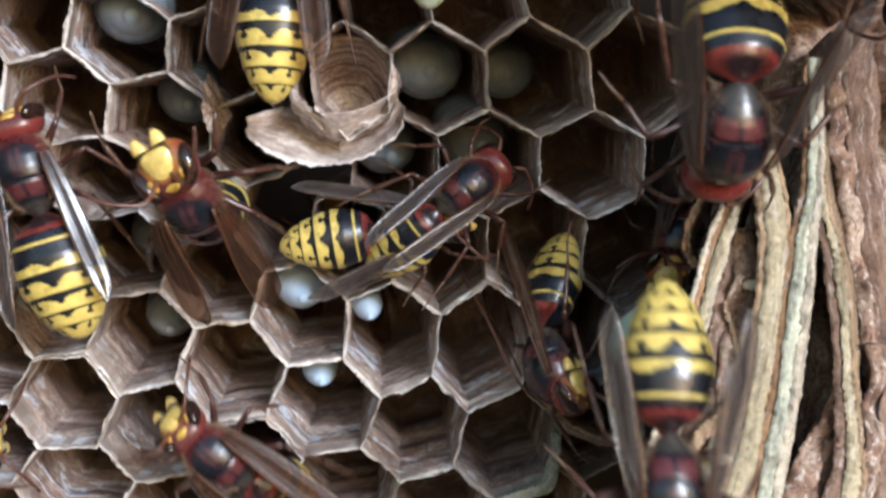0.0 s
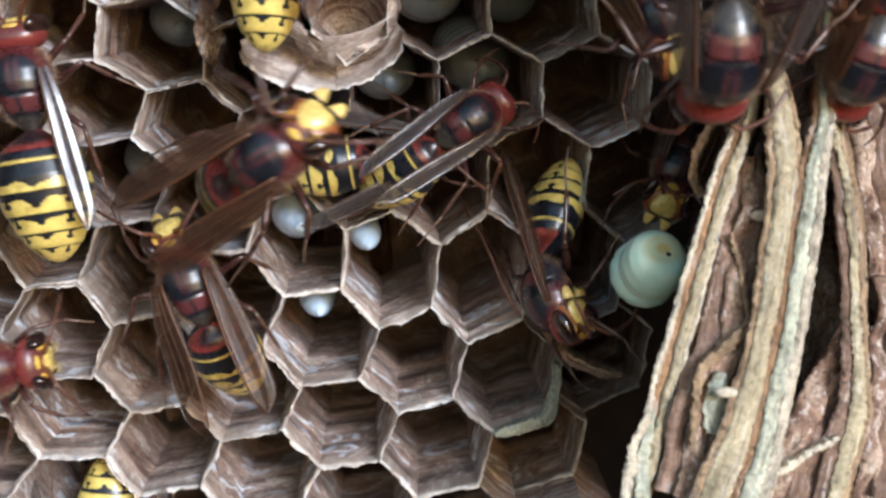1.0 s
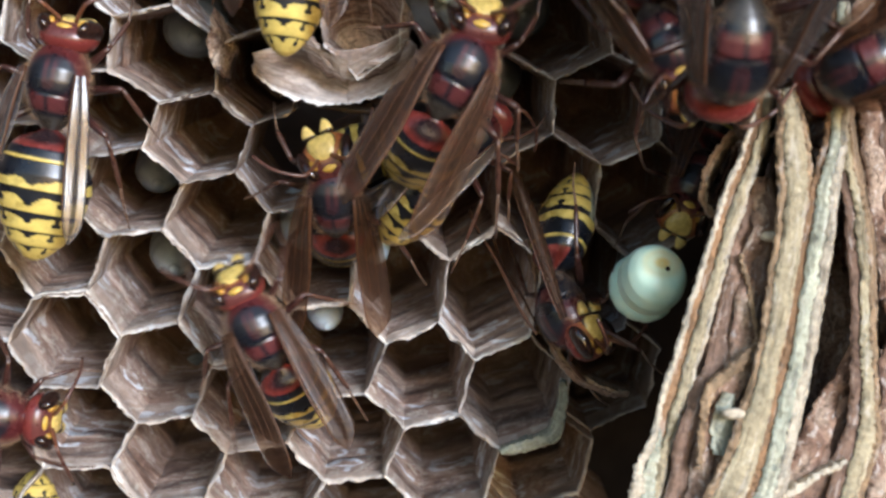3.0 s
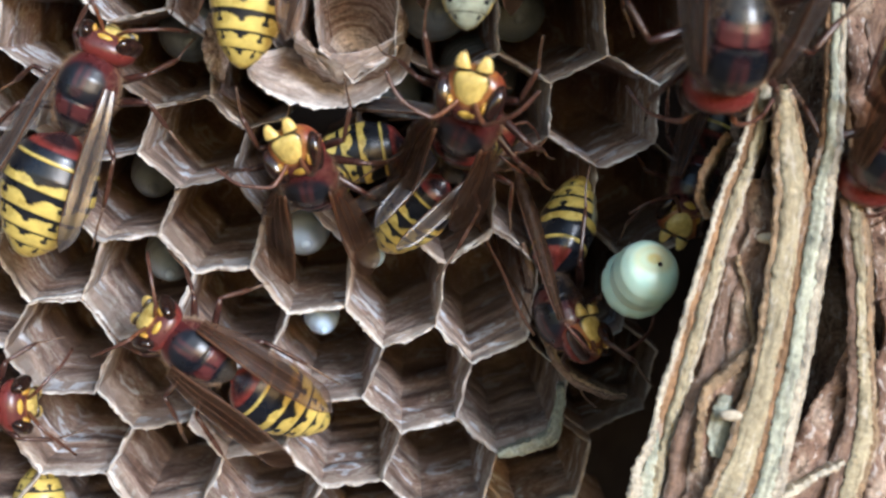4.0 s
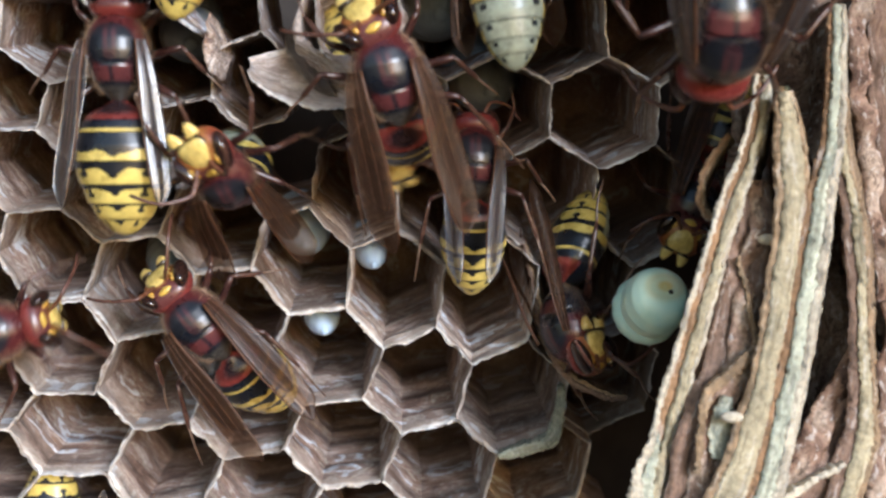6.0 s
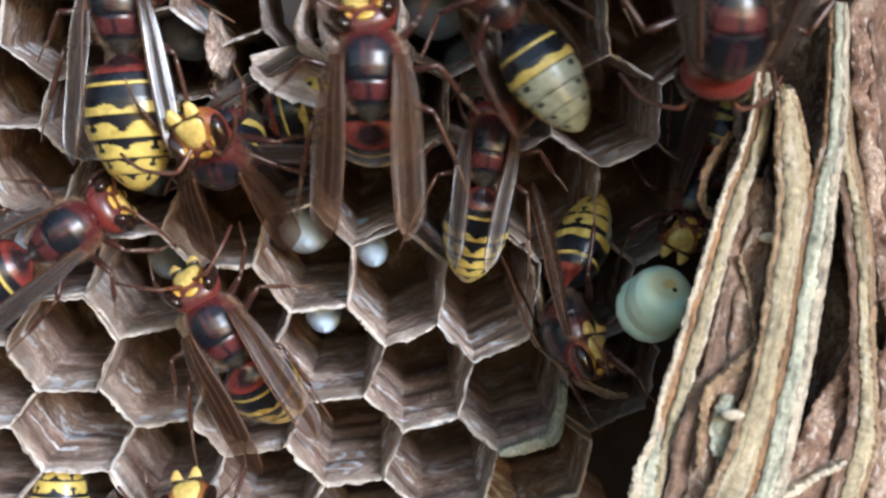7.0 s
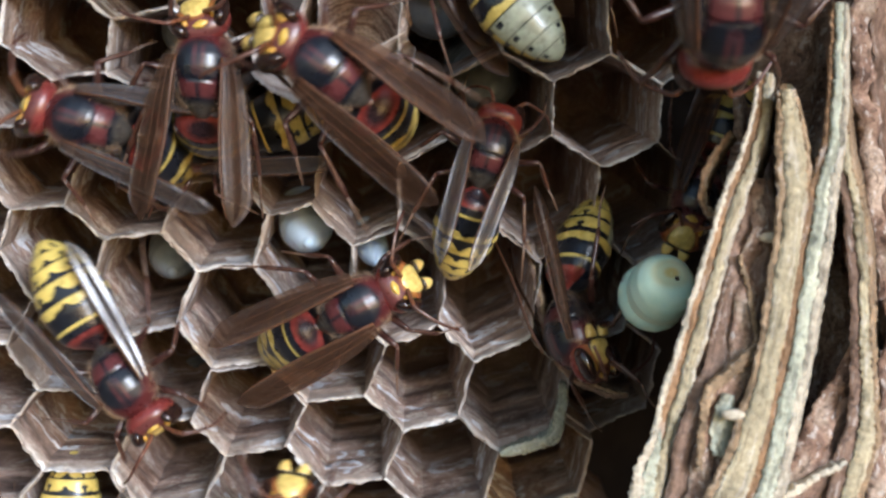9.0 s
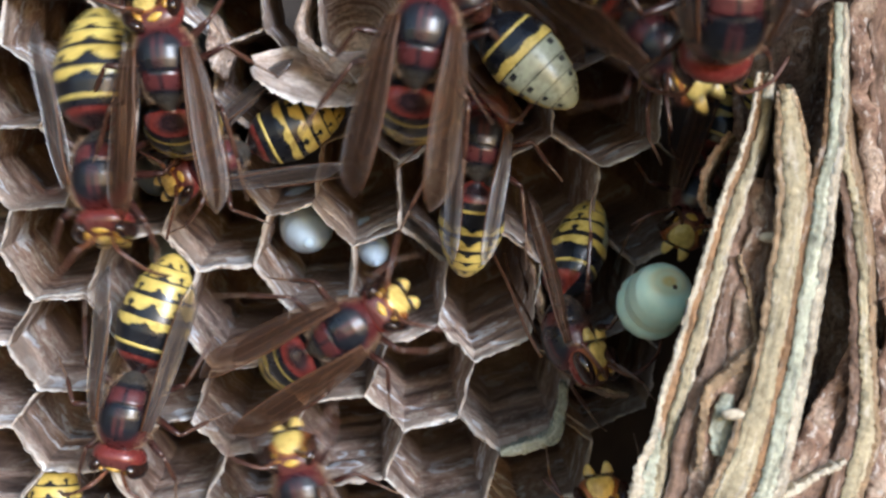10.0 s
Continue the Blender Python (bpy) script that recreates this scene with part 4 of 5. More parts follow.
h11 = hornet(first, "hornet climbing out of the dark gap below the comb", (0, 0), (10, 0, 0), 0, size=1.0)
h12 = hornet(first, "dark rust-red hornet with smoky wings crossing the comb", (3, -5), (-45, 0, 0), 2, glassy=True, size=1.0)
h13 = hornet(first, "hornet hanging head down with its yellow abdomen tip raised", (4, 0), (0, 0, 0), 14, glassy=True, size=0.97)
h14 = hornet(first, "hornet squeezed between cells with its yellow abdomen showing", (0, 0), (0, 0, 0), 12, glassy=True, size=0.85)
h15 = hornet(first, "hornet raising its bright yellow face from between the cells", (0, 0), (6, 0, 25), 2, size=1.0)
h16 = hornet(first, "hornet clinging belly outward with its pale dotted underside showing", (0, 0), (0, 0, 0), 3, size=0.9)
h17 = hornet(first, "hornet climbing up the lower cells with its yellow face forward", (0, 0), (8, 0, 0), 3, size=1.0)
h18 = hornet(first, "hornet reaching down beside the envelope with long orange feelers", (0, 0), (34, 0, 0), 2, size=1.0)
for gone in (*first.children_recursive, first):
    bpy.data.objects.remove(gone)


# ---- the curled grub and the torn cap ----
def curled_grub():
    """A plump pale grub rolled up: a round wrinkled front end, tan on its crown, over a thick curled tail."""
    root = new("curled_grub")
    line, radii = [], []
    for k in range(40):
        f = k / 39
        a = radians(120 + 190 * f)
        line.append(Vector((1.75 * math.cos(a), 0.6 - 0.8 * f, 1.85 * math.sin(a))))
        radii.append((0.4 + 1.45 * math.sin(math.pi * (0.12 + 0.7 * f)) ** 0.7) * (1 + 0.014 * math.sin(k * 1.3)))
    tail = part("tail", tube(line, radii, lambda f: (0.90, 0.98, 1.0), 28), GRUB, root)
    tail.matrix_basis = pose(0.25 * MM, 0.3 * MM, 0.1 * MM) @ Matrix.Scale(0.92, 4)

    def crown(f, a, p):
        x, y, z = p
        d = math.hypot((x - 0.05) / 1.5, (z - 0.45) / 1.1)
        w = max(0.0, min(1.0, 1.35 - d)) if y < 0 else 0.0
        return blend((0.96, 1.0, 0.98), (0.92, 0.56, 0.24), w * (0.75 + 0.25 * math.sin(d * 9)))
    st = []
    for k in range(61):
        f = k / 60
        s = math.sin(math.pi * f) ** 0.6 if 0 < f < 1 else 0.05
        fold = 1 + 0.009 * math.sin(f * 46) * min(1.0, f * 3)
        st.append((-2.7 * math.cos(math.pi * f), 0.0, 2.45 * s * fold, 2.55 * s * fold))
    front = part("front", loft(st, crown, 40), GRUB, root, "round front end with a tan crown")
    front.matrix_basis = pose(0.30 * MM, -0.9 * MM, 0.35 * MM, -20, 0, 8) @ Matrix.Scale(1.1, 4)
    bm, uv, col = fresh()
    bmesh.ops.create_uvsphere(bm, u_segments=10, v_segments=6, radius=0.20 * MM)
    spot = part("mouth", bm, EYE, front, "dark brown mouth spot")
    spot.location = (0.42 * MM, -2.64 * MM, 0.0)
    return tagged(root, "curled pale green grub with a brown mouth spot", "grub")


grub = curled_grub()


def torn_cap(name, wide, tall, thick, start, end, label, seed, parent=None, deep=1.0, pulp_kind=None):
    """A broken cocoon cap: a thick ragged pale lip, curved like a bowl."""
    bm, uv, col = fresh()
    rings = []
    prof = ((0.92, 7.0), (0.97, 5.0), (1.02, 3.0), (1.05, 1.2), (1.04, -0.1), (1.0, -0.5), (1.0 - thick * 0.6, -0.4), (1.0 - thick, 0.3), (0.97 - thick, 1.6), (0.92 - thick, 3.2), (0.80 - thick, 5.0), (0.5 - thick, 6.2), (0.2, 6.5), (0.02, 6.6))
    n = 60
    for k in range(n + 1):
        a = radians(start + (end - start) * k / n)
        ends = 1.0 if end - start > 359 else min(1.0, 0.25 + 5 * min(k, n - k) / n)
        ring = []
        for r, dep in prof:
            r = 1.0 + (r - 1.0) * ends
            p = Vector((wide * r * math.cos(a), dep * deep * (0.4 + 0.6 * ends), tall * r * math.sin(a)))
            j = noise.noise(p * 0.45 + Vector((seed, 0, 0))) * 0.8 + noise.noise(p * 1.5) * 0.42 + noise.noise(p * 4) * 0.16
            ring.append(bm.verts.new((p + Vector((j * 0.6 * math.cos(a), j * 0.9, j * 0.6 * math.sin(a)))) * MM))
        rings.append(ring)
    m = len(prof)
    for i in range(n):
        for k in range(m):
            face = bm.faces.new((rings[i][k], rings[i + 1][k], rings[i + 1][(k + 1) % m], rings[i][(k + 1) % m]))
            for loop, (ii, kk) in zip(face.loops, ((i, k), (i + 1, k), (i + 1, k + 1), (i, k + 1))):
                loop[uv].uv = (ii * 0.5, prof[kk % m][1])
    bm.faces.new(rings[0])
    bm.faces.new(rings[-1][::-1])
    bmesh.ops.recalc_face_normals(bm, faces=bm.faces)
    ob = part(name, bm, pulp_kind or (CAP_LIP if parent else CAPPED), parent, label)
    return ob if parent else tagged(ob, label, "cocoon remnant")


cap = tagged(new("cocoon_remnant"), "ragged cream cocoon paper flaring from a raised brood cell", "cocoon remnant")
cap.location = (-0.0090, 0.0962, 0.0150)


def skirt(name, top, low, bulge, seed, parent):
    """Torn paper from one line down to a ragged free edge, swelling outward by bulge mm. Both lines run through places in metres."""
    bm, uv, col = fresh()
    a, b = smooth_line(top, 60 // (len(top) - 1)), smooth_line(low, 60 // (len(low) - 1))
    m = 16
    sides = []
    for thick in (0.0, 0.4):
        grid = []
        for i, (p, q) in enumerate(zip(a, b)):
            row = []
            for k in range(m + 1):
                f = k / m
                c = p.lerp(q, f)
                rag = noise.noise(c * 700 + Vector((seed, 0, 0))) * 0.5 + noise.noise(c * 2100) * 0.35 + noise.noise(c * 5200) * 0.2
                c = c + (q - p).normalized() * (rag * f ** 3 * MM)
                out = bulge * math.sin(math.pi * f) + 0.35 * noise.noise(c * 500 + Vector((0, seed, 0))) + 0.16 * noise.noise(c * 1900) - thick
                row.append(bm.verts.new(c + Vector((0, -out * MM, 0))))
            grid.append(row)
        sides.append(grid)
    n = len(sides[0])
    for grid in sides:
        for i in range(n - 1):
            for k in range(m):
                face = bm.faces.new((grid[i][k], grid[i + 1][k], grid[i + 1][k + 1], grid[i][k + 1]))
                for loop, (ii, kk) in zip(face.loops, ((i, k), (i + 1, k), (i + 1, k + 1), (i, k + 1))):
                    loop[uv].uv = (ii * 0.10, 2.8 * (m - kk) / m)
    for i in range(n - 1):
        for k in (0, m):
            face = bm.faces.new((sides[0][i][k], sides[0][i + 1][k], sides[1][i + 1][k], sides[1][i][k]))
            for loop in face.loops:
                loop[uv].uv = (i * 0.10, 0.0 if k == m else 2.8)
    for k in range(m):
        for i in (0, n - 1):
            bm.faces.new((sides[0][i][k], sides[0][i][k + 1], sides[1][i][k + 1], sides[1][i][k]))
    bmesh.ops.recalc_face_normals(bm, faces=bm.faces)
    ob = part(name, bm, CAP_LIP, parent)
    ob.matrix_parent_inverse = Matrix.Translation(-cap.location)
    return ob


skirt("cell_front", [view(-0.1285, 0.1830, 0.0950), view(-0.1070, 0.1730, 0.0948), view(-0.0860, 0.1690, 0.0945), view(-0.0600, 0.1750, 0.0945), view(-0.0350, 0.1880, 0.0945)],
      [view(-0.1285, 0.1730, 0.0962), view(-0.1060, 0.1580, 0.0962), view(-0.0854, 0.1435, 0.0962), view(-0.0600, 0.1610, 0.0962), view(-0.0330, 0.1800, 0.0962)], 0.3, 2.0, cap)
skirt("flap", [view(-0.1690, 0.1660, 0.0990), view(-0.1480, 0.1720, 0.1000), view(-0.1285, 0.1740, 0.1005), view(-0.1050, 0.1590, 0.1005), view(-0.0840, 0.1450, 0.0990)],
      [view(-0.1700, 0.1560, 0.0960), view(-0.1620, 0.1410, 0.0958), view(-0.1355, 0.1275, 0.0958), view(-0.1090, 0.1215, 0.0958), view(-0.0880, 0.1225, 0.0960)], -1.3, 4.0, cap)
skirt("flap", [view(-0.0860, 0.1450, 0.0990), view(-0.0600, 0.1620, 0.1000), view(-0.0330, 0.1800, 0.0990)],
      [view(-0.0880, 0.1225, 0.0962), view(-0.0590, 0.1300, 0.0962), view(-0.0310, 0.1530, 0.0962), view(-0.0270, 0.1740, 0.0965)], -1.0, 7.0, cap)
lining = torn_cap("lining", 4.5, 4.2, 0.12, 0, 360, "layered brown lining of the raised cell", 3.0, cap, 1.2, LINING)
lining.matrix_basis = pose(1.1 * MM, 0.5 * MM, 4.0 * MM, -10, 0, 0)
chip = torn_cap("cocoon_remnant", 1.3, 3.2, 0.5, 130, 250, "pale green scrap of cocoon silk on a cell edge", 9.0)
chip.matrix_world = pose(-0.0188, 0.0975, 0.0175, 0, 0, 0)


def pale_egg(x, y, z, turn):
    """A small smooth pale oval lying on the torn paper."""
    st = []
    for k in range(13):
        f = k / 12
        q = max(0.06, math.sin(math.pi * f)) ** 0.8
        st.append((-0.85 * math.cos(math.pi * f), 0, 0.42 * q, 0.42 * q))
    ob = part("insect_egg", loft(st, lambda f, a, p: (0.7, 0.7, 0.65), 16), WHITISH)
    ob.matrix_world = Matrix.Translation((x, y, z)) @ pose(0, 0, 0, 0, turn, 90)
    return tagged(ob, "small pale oval egg lying on the torn envelope", "egg", "eggs on the envelope")


pale_egg(0.0243, 0.0862, 0.0008, -65)
pale_egg(0.0211, 0.0845, -0.0122, -85)
def motions():
    walk(h1, [
        (0, stance(-0.0335, 0.0942, 0.0088, -16, 0, 0)), (0.5, stance(-0.0334, 0.094, 0.0096, -13, 0, 0)), (1, stance(-0.0331, 0.0941, 0.0096, -8, 0, 0)),
        (1.5, stance(-0.0323, 0.0941, 0.0095, -1, 0, 0)), (2, stance(-0.0326, 0.0939, 0.0103, 3, 0, 0)), (2.5, stance(-0.0329, 0.0939, 0.0104, 5, 0, 0)),
        (4, stance(-0.0301, 0.0941, 0.0104, 24, 0, 0)), (5, stance(-0.0302, 0.0941, 0.0105, 26, 0, 0)), (5.5, stance(-0.0284, 0.0942, 0.0101, 14, 0, 0)),
        (5.7, stance(-0.0269, 0.094, 0.0111, 5, 0, 0)), (6.8, stance(-0.026, 0.0929, 0.0165, -4, 0, 0)), (7.5, stance(-0.0261, 0.0928, 0.0167, -6, 0, 0)),
        (8, stance(-0.026, 0.093, 0.016, -8, 0, 0)), (8.5, stance(-0.0259, 0.0931, 0.0154, -13, 0, 0)), (8.7, stance(-0.0252, 0.0938, 0.0129, -40, 0, 0)),
        (9, stance(-0.027, 0.0947, 0.0095, -74, 0, 0)), (9.5, stance(-0.0291, 0.0948, 0.0111, -128, 0, 0)), (10, stance(-0.0288, 0.0957, 0.0086, -184, 0, 0)),
    ])
    walk(h2, [
        (0, stance(-0.0176, 0.1004, -0.0151, -50, 5, 0)), (0.5, stance(-0.0192, 0.0991, -0.0097, -38, 5, 0)), (1, stance(-0.0202, 0.0981, -0.0068, -20, 0, 0)),
        (1.5, stance(-0.0177, 0.0993, -0.0099, -50, 5, 0)), (2, stance(-0.0156, 0.0985, -0.0119, -5, 56, 0)), (2.5, stance(-0.0117, 0.0994, -0.0111, 9, 0, 0)),
        (2.7, stance(-0.0127, 0.099, -0.0095, -3, 0, 0)), (3.8, stance(-0.0187, 0.0991, -0.0102, -58, 0, 0)), (4, stance(-0.0189, 0.0991, -0.0103, -55, 0, 0)),
        (4.5, stance(-0.021, 0.0979, -0.0054, -44, 0, 0)), (5, stance(-0.0204, 0.0978, -0.0055, -12, 0, 0)), (5.5, stance(-0.0172, 0.0983, -0.0072, 8, 0, 0)),
        (5.7, stance(-0.0193, 0.0984, -0.0077, -42, 0, 0)), (6.8, stance(-0.0183, 0.0987, -0.0092, -31, 0, 0)), (7, stance(-0.018, 0.0988, -0.0092, -31, 0, 0)),
        (7.2, stance(-0.0177, 0.0989, -0.0098, -12, 0, 0)), (7.5, stance(-0.015, 0.0991, -0.0097, 33, 0, 0)), (7.7, stance(-0.0118, 0.0988, -0.0067, 52, 0, 0)),
        (8, stance(-0.0085, 0.0985, -0.0046, 55, 0, 0)), (8.2, stance(-0.01, 0.0979, -0.0035, 20, 0, 0)), (8.5, stance(-0.0115, 0.0984, -0.0057, 38, 0, 0)),
        (9, stance(-0.0099, 0.0989, -0.0063, 63, 0, 0)), (9.5, stance(-0.0133, 0.0987, -0.0071, 38, 0, 0)), (10, stance(-0.0109, 0.0992, -0.0084, 60, 0, 0)),
    ])
    walk(h3, [
        (0, stance(0.001, 0.0985, 0.0085, 52, -14, 0)), (0.5, stance(0.0013, 0.0987, 0.008, 56, -14, 0)), (1, stance(0.0009, 0.0986, 0.008, 55, -14, 0)),
        (1.5, stance(0.0011, 0.0988, 0.0075, 54, -14, 0)), (2, stance(0.0003, 0.099, 0.0063, 50, -14, 0)), (2.5, stance(0.0003, 0.0986, 0.0074, 40, -14, 0)),
        (4, stance(0.0009, 0.0988, 0.0067, 44, -14, 0)), (4.5, stance(0.0009, 0.0992, 0.004, 15, -14, 0)), (5, stance(0.0021, 0.099, 0.0051, 4, -14, 0)),
        (5.5, stance(0.0023, 0.099, 0.0051, -2, -14, 0)), (7, stance(0.0034, 0.0988, 0.0062, 9, -14, 0)), (8, stance(0.0032, 0.0989, 0.006, 3, -14, 0)),
        (8.5, stance(0.0034, 0.0989, 0.0059, 13, -14, 0)), (9, stance(0.0031, 0.0989, 0.0061, 17, -14, 0)), (9.5, stance(0.0029, 0.0988, 0.0065, 20, -14, 0)),
        (10, stance(0.0028, 0.0987, 0.0067, 7, -14, 0)),
    ])
    walk(h4, [(t, clinging(x, y, z, turn)) for t, x, y, z, turn in (
        (0, 0.0094, 0.1039, -0.0038, 0), (0.5, 0.0092, 0.1038, -0.0035, 0), (1, 0.0092, 0.1038, -0.0035, 1), (1.5, 0.0093, 0.1038, -0.0034, 0),
        (2, 0.0095, 0.1038, -0.0035, -2), (2.5, 0.0096, 0.1038, -0.0035, -3), (4, 0.0099, 0.1038, -0.0033, 0), (4.5, 0.0101, 0.1038, -0.0035, 1),
        (5.5, 0.0105, 0.1040, -0.0039, 3), (7, 0.0106, 0.1041, -0.0048, 4), (8.5, 0.0108, 0.1042, -0.0050, 4), (10, 0.0105, 0.1043, -0.0055, 2))])
    walk(h5, [
        (0, stance(-0.0191, 0.0907, 0.0067, -14, 53, 0)), (0.5, stance(-0.0173, 0.0913, 0.004, 8, 53, 0)), (1, stance(-0.0152, 0.0901, 0.0046, 62, 20, 0)),
        (1.5, stance(-0.0066, 0.089, 0.0078, 86, 0, 40)), (2, stance(0.0002, 0.089, 0.0084, 46, 5, 20)), (2.5, stance(-0.0014, 0.088, 0.0106, 10, 0, 0)),
        (2.7, stance(-0.0009, 0.0879, 0.0113, 15, 0, 0)), (3.8, stance(0.0006, 0.0899, 0.0086, 55, 20, 20)), (4, stance(0.0014, 0.0915, 0.0088, 25, 63, 0)),
        (4.5, stance(0.0009, 0.0915, 0.0079, 38, 56, 0)), (5, stance(0.0014, 0.0884, 0.0123, 58, 5, 0)), (5.5, stance(-0.0033, 0.0895, 0.0085, 25, 20, 0)),
        (5.7, stance(-0.0029, 0.0888, 0.0099, -15, 15, 0)), (6.8, stance(-0.0065, 0.0879, 0.0112, -5, 5, 0)), (7, stance(-0.0057, 0.0877, 0.0108, 0, 0, 0)),
        (7.5, stance(-0.0022, 0.0877, 0.012, 14, 0, 0)), (8, stance(-0.0054, 0.0908, 0.01, -42, 58, 0)), (8.2, stance(-0.0088, 0.0893, 0.0087, -60, 20, 0)),
        (8.5, stance(-0.0113, 0.0883, 0.0095, -66, 5, 0)), (9, stance(-0.0069, 0.0876, 0.0118, -52, 0, 0)), (9.5, stance(-0.0057, 0.0876, 0.0112, -2, 0, 0)),
        (10, stance(-0.0022, 0.0874, 0.0133, 10, 0, 0)),
    ])
    walk(h6, [
        (0, stance(-0.0125, 0.0879, 0.0277, 2, 0, 0)), (0.5, stance(-0.0134, 0.0881, 0.027, 3, 0, 0)), (1, stance(-0.0126, 0.0884, 0.0257, 3, 0, 0)),
        (1.5, stance(-0.0116, 0.0884, 0.0258, 3, 0, 0)), (2, stance(-0.0102, 0.0885, 0.0256, 4, 0, 0)), (2.5, stance(-0.0105, 0.0883, 0.0266, 5, 0, 0)),
        (4, stance(-0.014, 0.0883, 0.0257, 8, 0, 0)), (4.5, stance(-0.0148, 0.0882, 0.0263, 7, 0, 0)), (5, stance(-0.0144, 0.0881, 0.0269, 5, 0, 0)),
        (5.5, stance(-0.0168, 0.0878, 0.0275, 6, 0, 0)), (6.8, stance(-0.0199, 0.0867, 0.0322, 10, 0, 0)), (10, stance(-0.02, 0.0864, 0.0338, 10, 0, 0)),
    ])
    walk(h7, [
        (0, stance(0.0153, 0.0749, -0.0103, 183, 0, 0)), (0.1, stance(0.0162, 0.0755, -0.0127, 183, 0, 0)), (0.2, stance(0.0167, 0.0762, -0.0159, 184, 0, 0)),
        (0.3, stance(0.0178, 0.0769, -0.0191, 184, 0, 0)), (0.4, stance(0.0198, 0.078, -0.024, 184, 0, 0)), (0.5, stance(0.0207, 0.0782, -0.0245, 184, 0, 0)),
        (0.6, stance(0.0204, 0.0788, -0.0274, 184, 0, 0)), (0.8, stance(0.0211, 0.0805, -0.035, 186, 0, 0)), (2, stance(0.0251, 0.0821, -0.042, 190, 0, 0)),
        (10, stance(0.025, 0.0816, -0.0397, 190, 0, 0)),
    ])
    walk(h8, [
        (0, stance(0.0203, 0.074, 0.0130, 184, -45, 0)), (0.5, stance(0.0197, 0.074, 0.0131, 183, -45, 0)), (1, stance(0.0191, 0.074, 0.0134, 181, -45, 0)),
        (1.5, stance(0.0189, 0.0739, 0.0140, 180, -45, 0)), (2, stance(0.019, 0.0738, 0.0141, 180, -45, 0)), (2.5, stance(0.0189, 0.0738, 0.0143, 182, -45, 0)),
        (4, stance(0.0192, 0.0736, 0.0155, 183, -45, 0)), (5, stance(0.0186, 0.0735, 0.0153, 182, -45, 0)), (5.5, stance(0.0183, 0.0734, 0.0162, 180, -45, 0)),
        (7, stance(0.0186, 0.0734, 0.0164, 180, -45, 0)), (8.5, stance(0.0183, 0.0733, 0.0169, 180, -45, 0)), (10, stance(0.0184, 0.0733, 0.0175, 180, -45, 0)),
    ])
    walk(h9, [
        (0, stance(0.038, 0.0784, 0.025, 200, -42, 0)), (0.5, stance(0.0366, 0.0793, 0.0209, 200, -42, 0)), (1, stance(0.0311, 0.0806, 0.0135, 195, -42, 0)),
        (1.5, stance(0.0292, 0.0805, 0.0138, 215, -42, 0)), (2, stance(0.0314, 0.0802, 0.0154, 230, -42, 0)), (2.5, stance(0.0262, 0.0802, 0.0138, 262, -42, 0)),
        (2.7, stance(0.0286, 0.0802, 0.0145, 255, -42, 0)), (4, stance(0.0331, 0.0817, 0.0089, 200, -42, 0)), (4.5, stance(0.0293, 0.0813, 0.0101, 160, -42, 0)),
        (5, stance(0.0303, 0.0795, 0.0186, 170, -42, 0)), (5.5, stance(0.0315, 0.0784, 0.0242, 180, -42, 0)), (10, stance(0.032, 0.0779, 0.0262, 180, -42, 0)),
    ])
    walk(h10, [
        (0, stance(0.0242, 0.1076, 0.0078, 205, 10, 0)), (1, stance(0.0235, 0.1075, 0.008, 205, 10, 0)), (1.5, stance(0.0235, 0.1074, 0.0083, 205, 10, 0)),
        (2, stance(0.0238, 0.1074, 0.0082, 205, 10, 0)), (2.5, stance(0.0239, 0.1075, 0.0081, 205, 10, 0)), (4, stance(0.0244, 0.1075, 0.0082, 205, 10, 0)),
        (4.5, stance(0.0245, 0.1076, 0.0074, 205, 10, 0)), (5.5, stance(0.0245, 0.1078, 0.0068, 205, 10, 0)), (7, stance(0.0244, 0.1078, 0.0068, 205, 10, 0)),
        (10, stance(0.0244, 0.1077, 0.0071, 205, 10, 0)),
    ])
    walk(h11, [
        (0, stance(0.0157, 0.1091, -0.0416, 0, 0, 0)), (1, stance(0.016, 0.1092, -0.0419, 0, 0, 0)), (8.5, stance(0.0156, 0.1087, -0.0396, 0, 0, 0)),
        (9.5, stance(0.0156, 0.1072, -0.0328, -5, 0, 0)), (10, stance(0.0152, 0.1067, -0.0292, -8, 5, 0)),
    ])
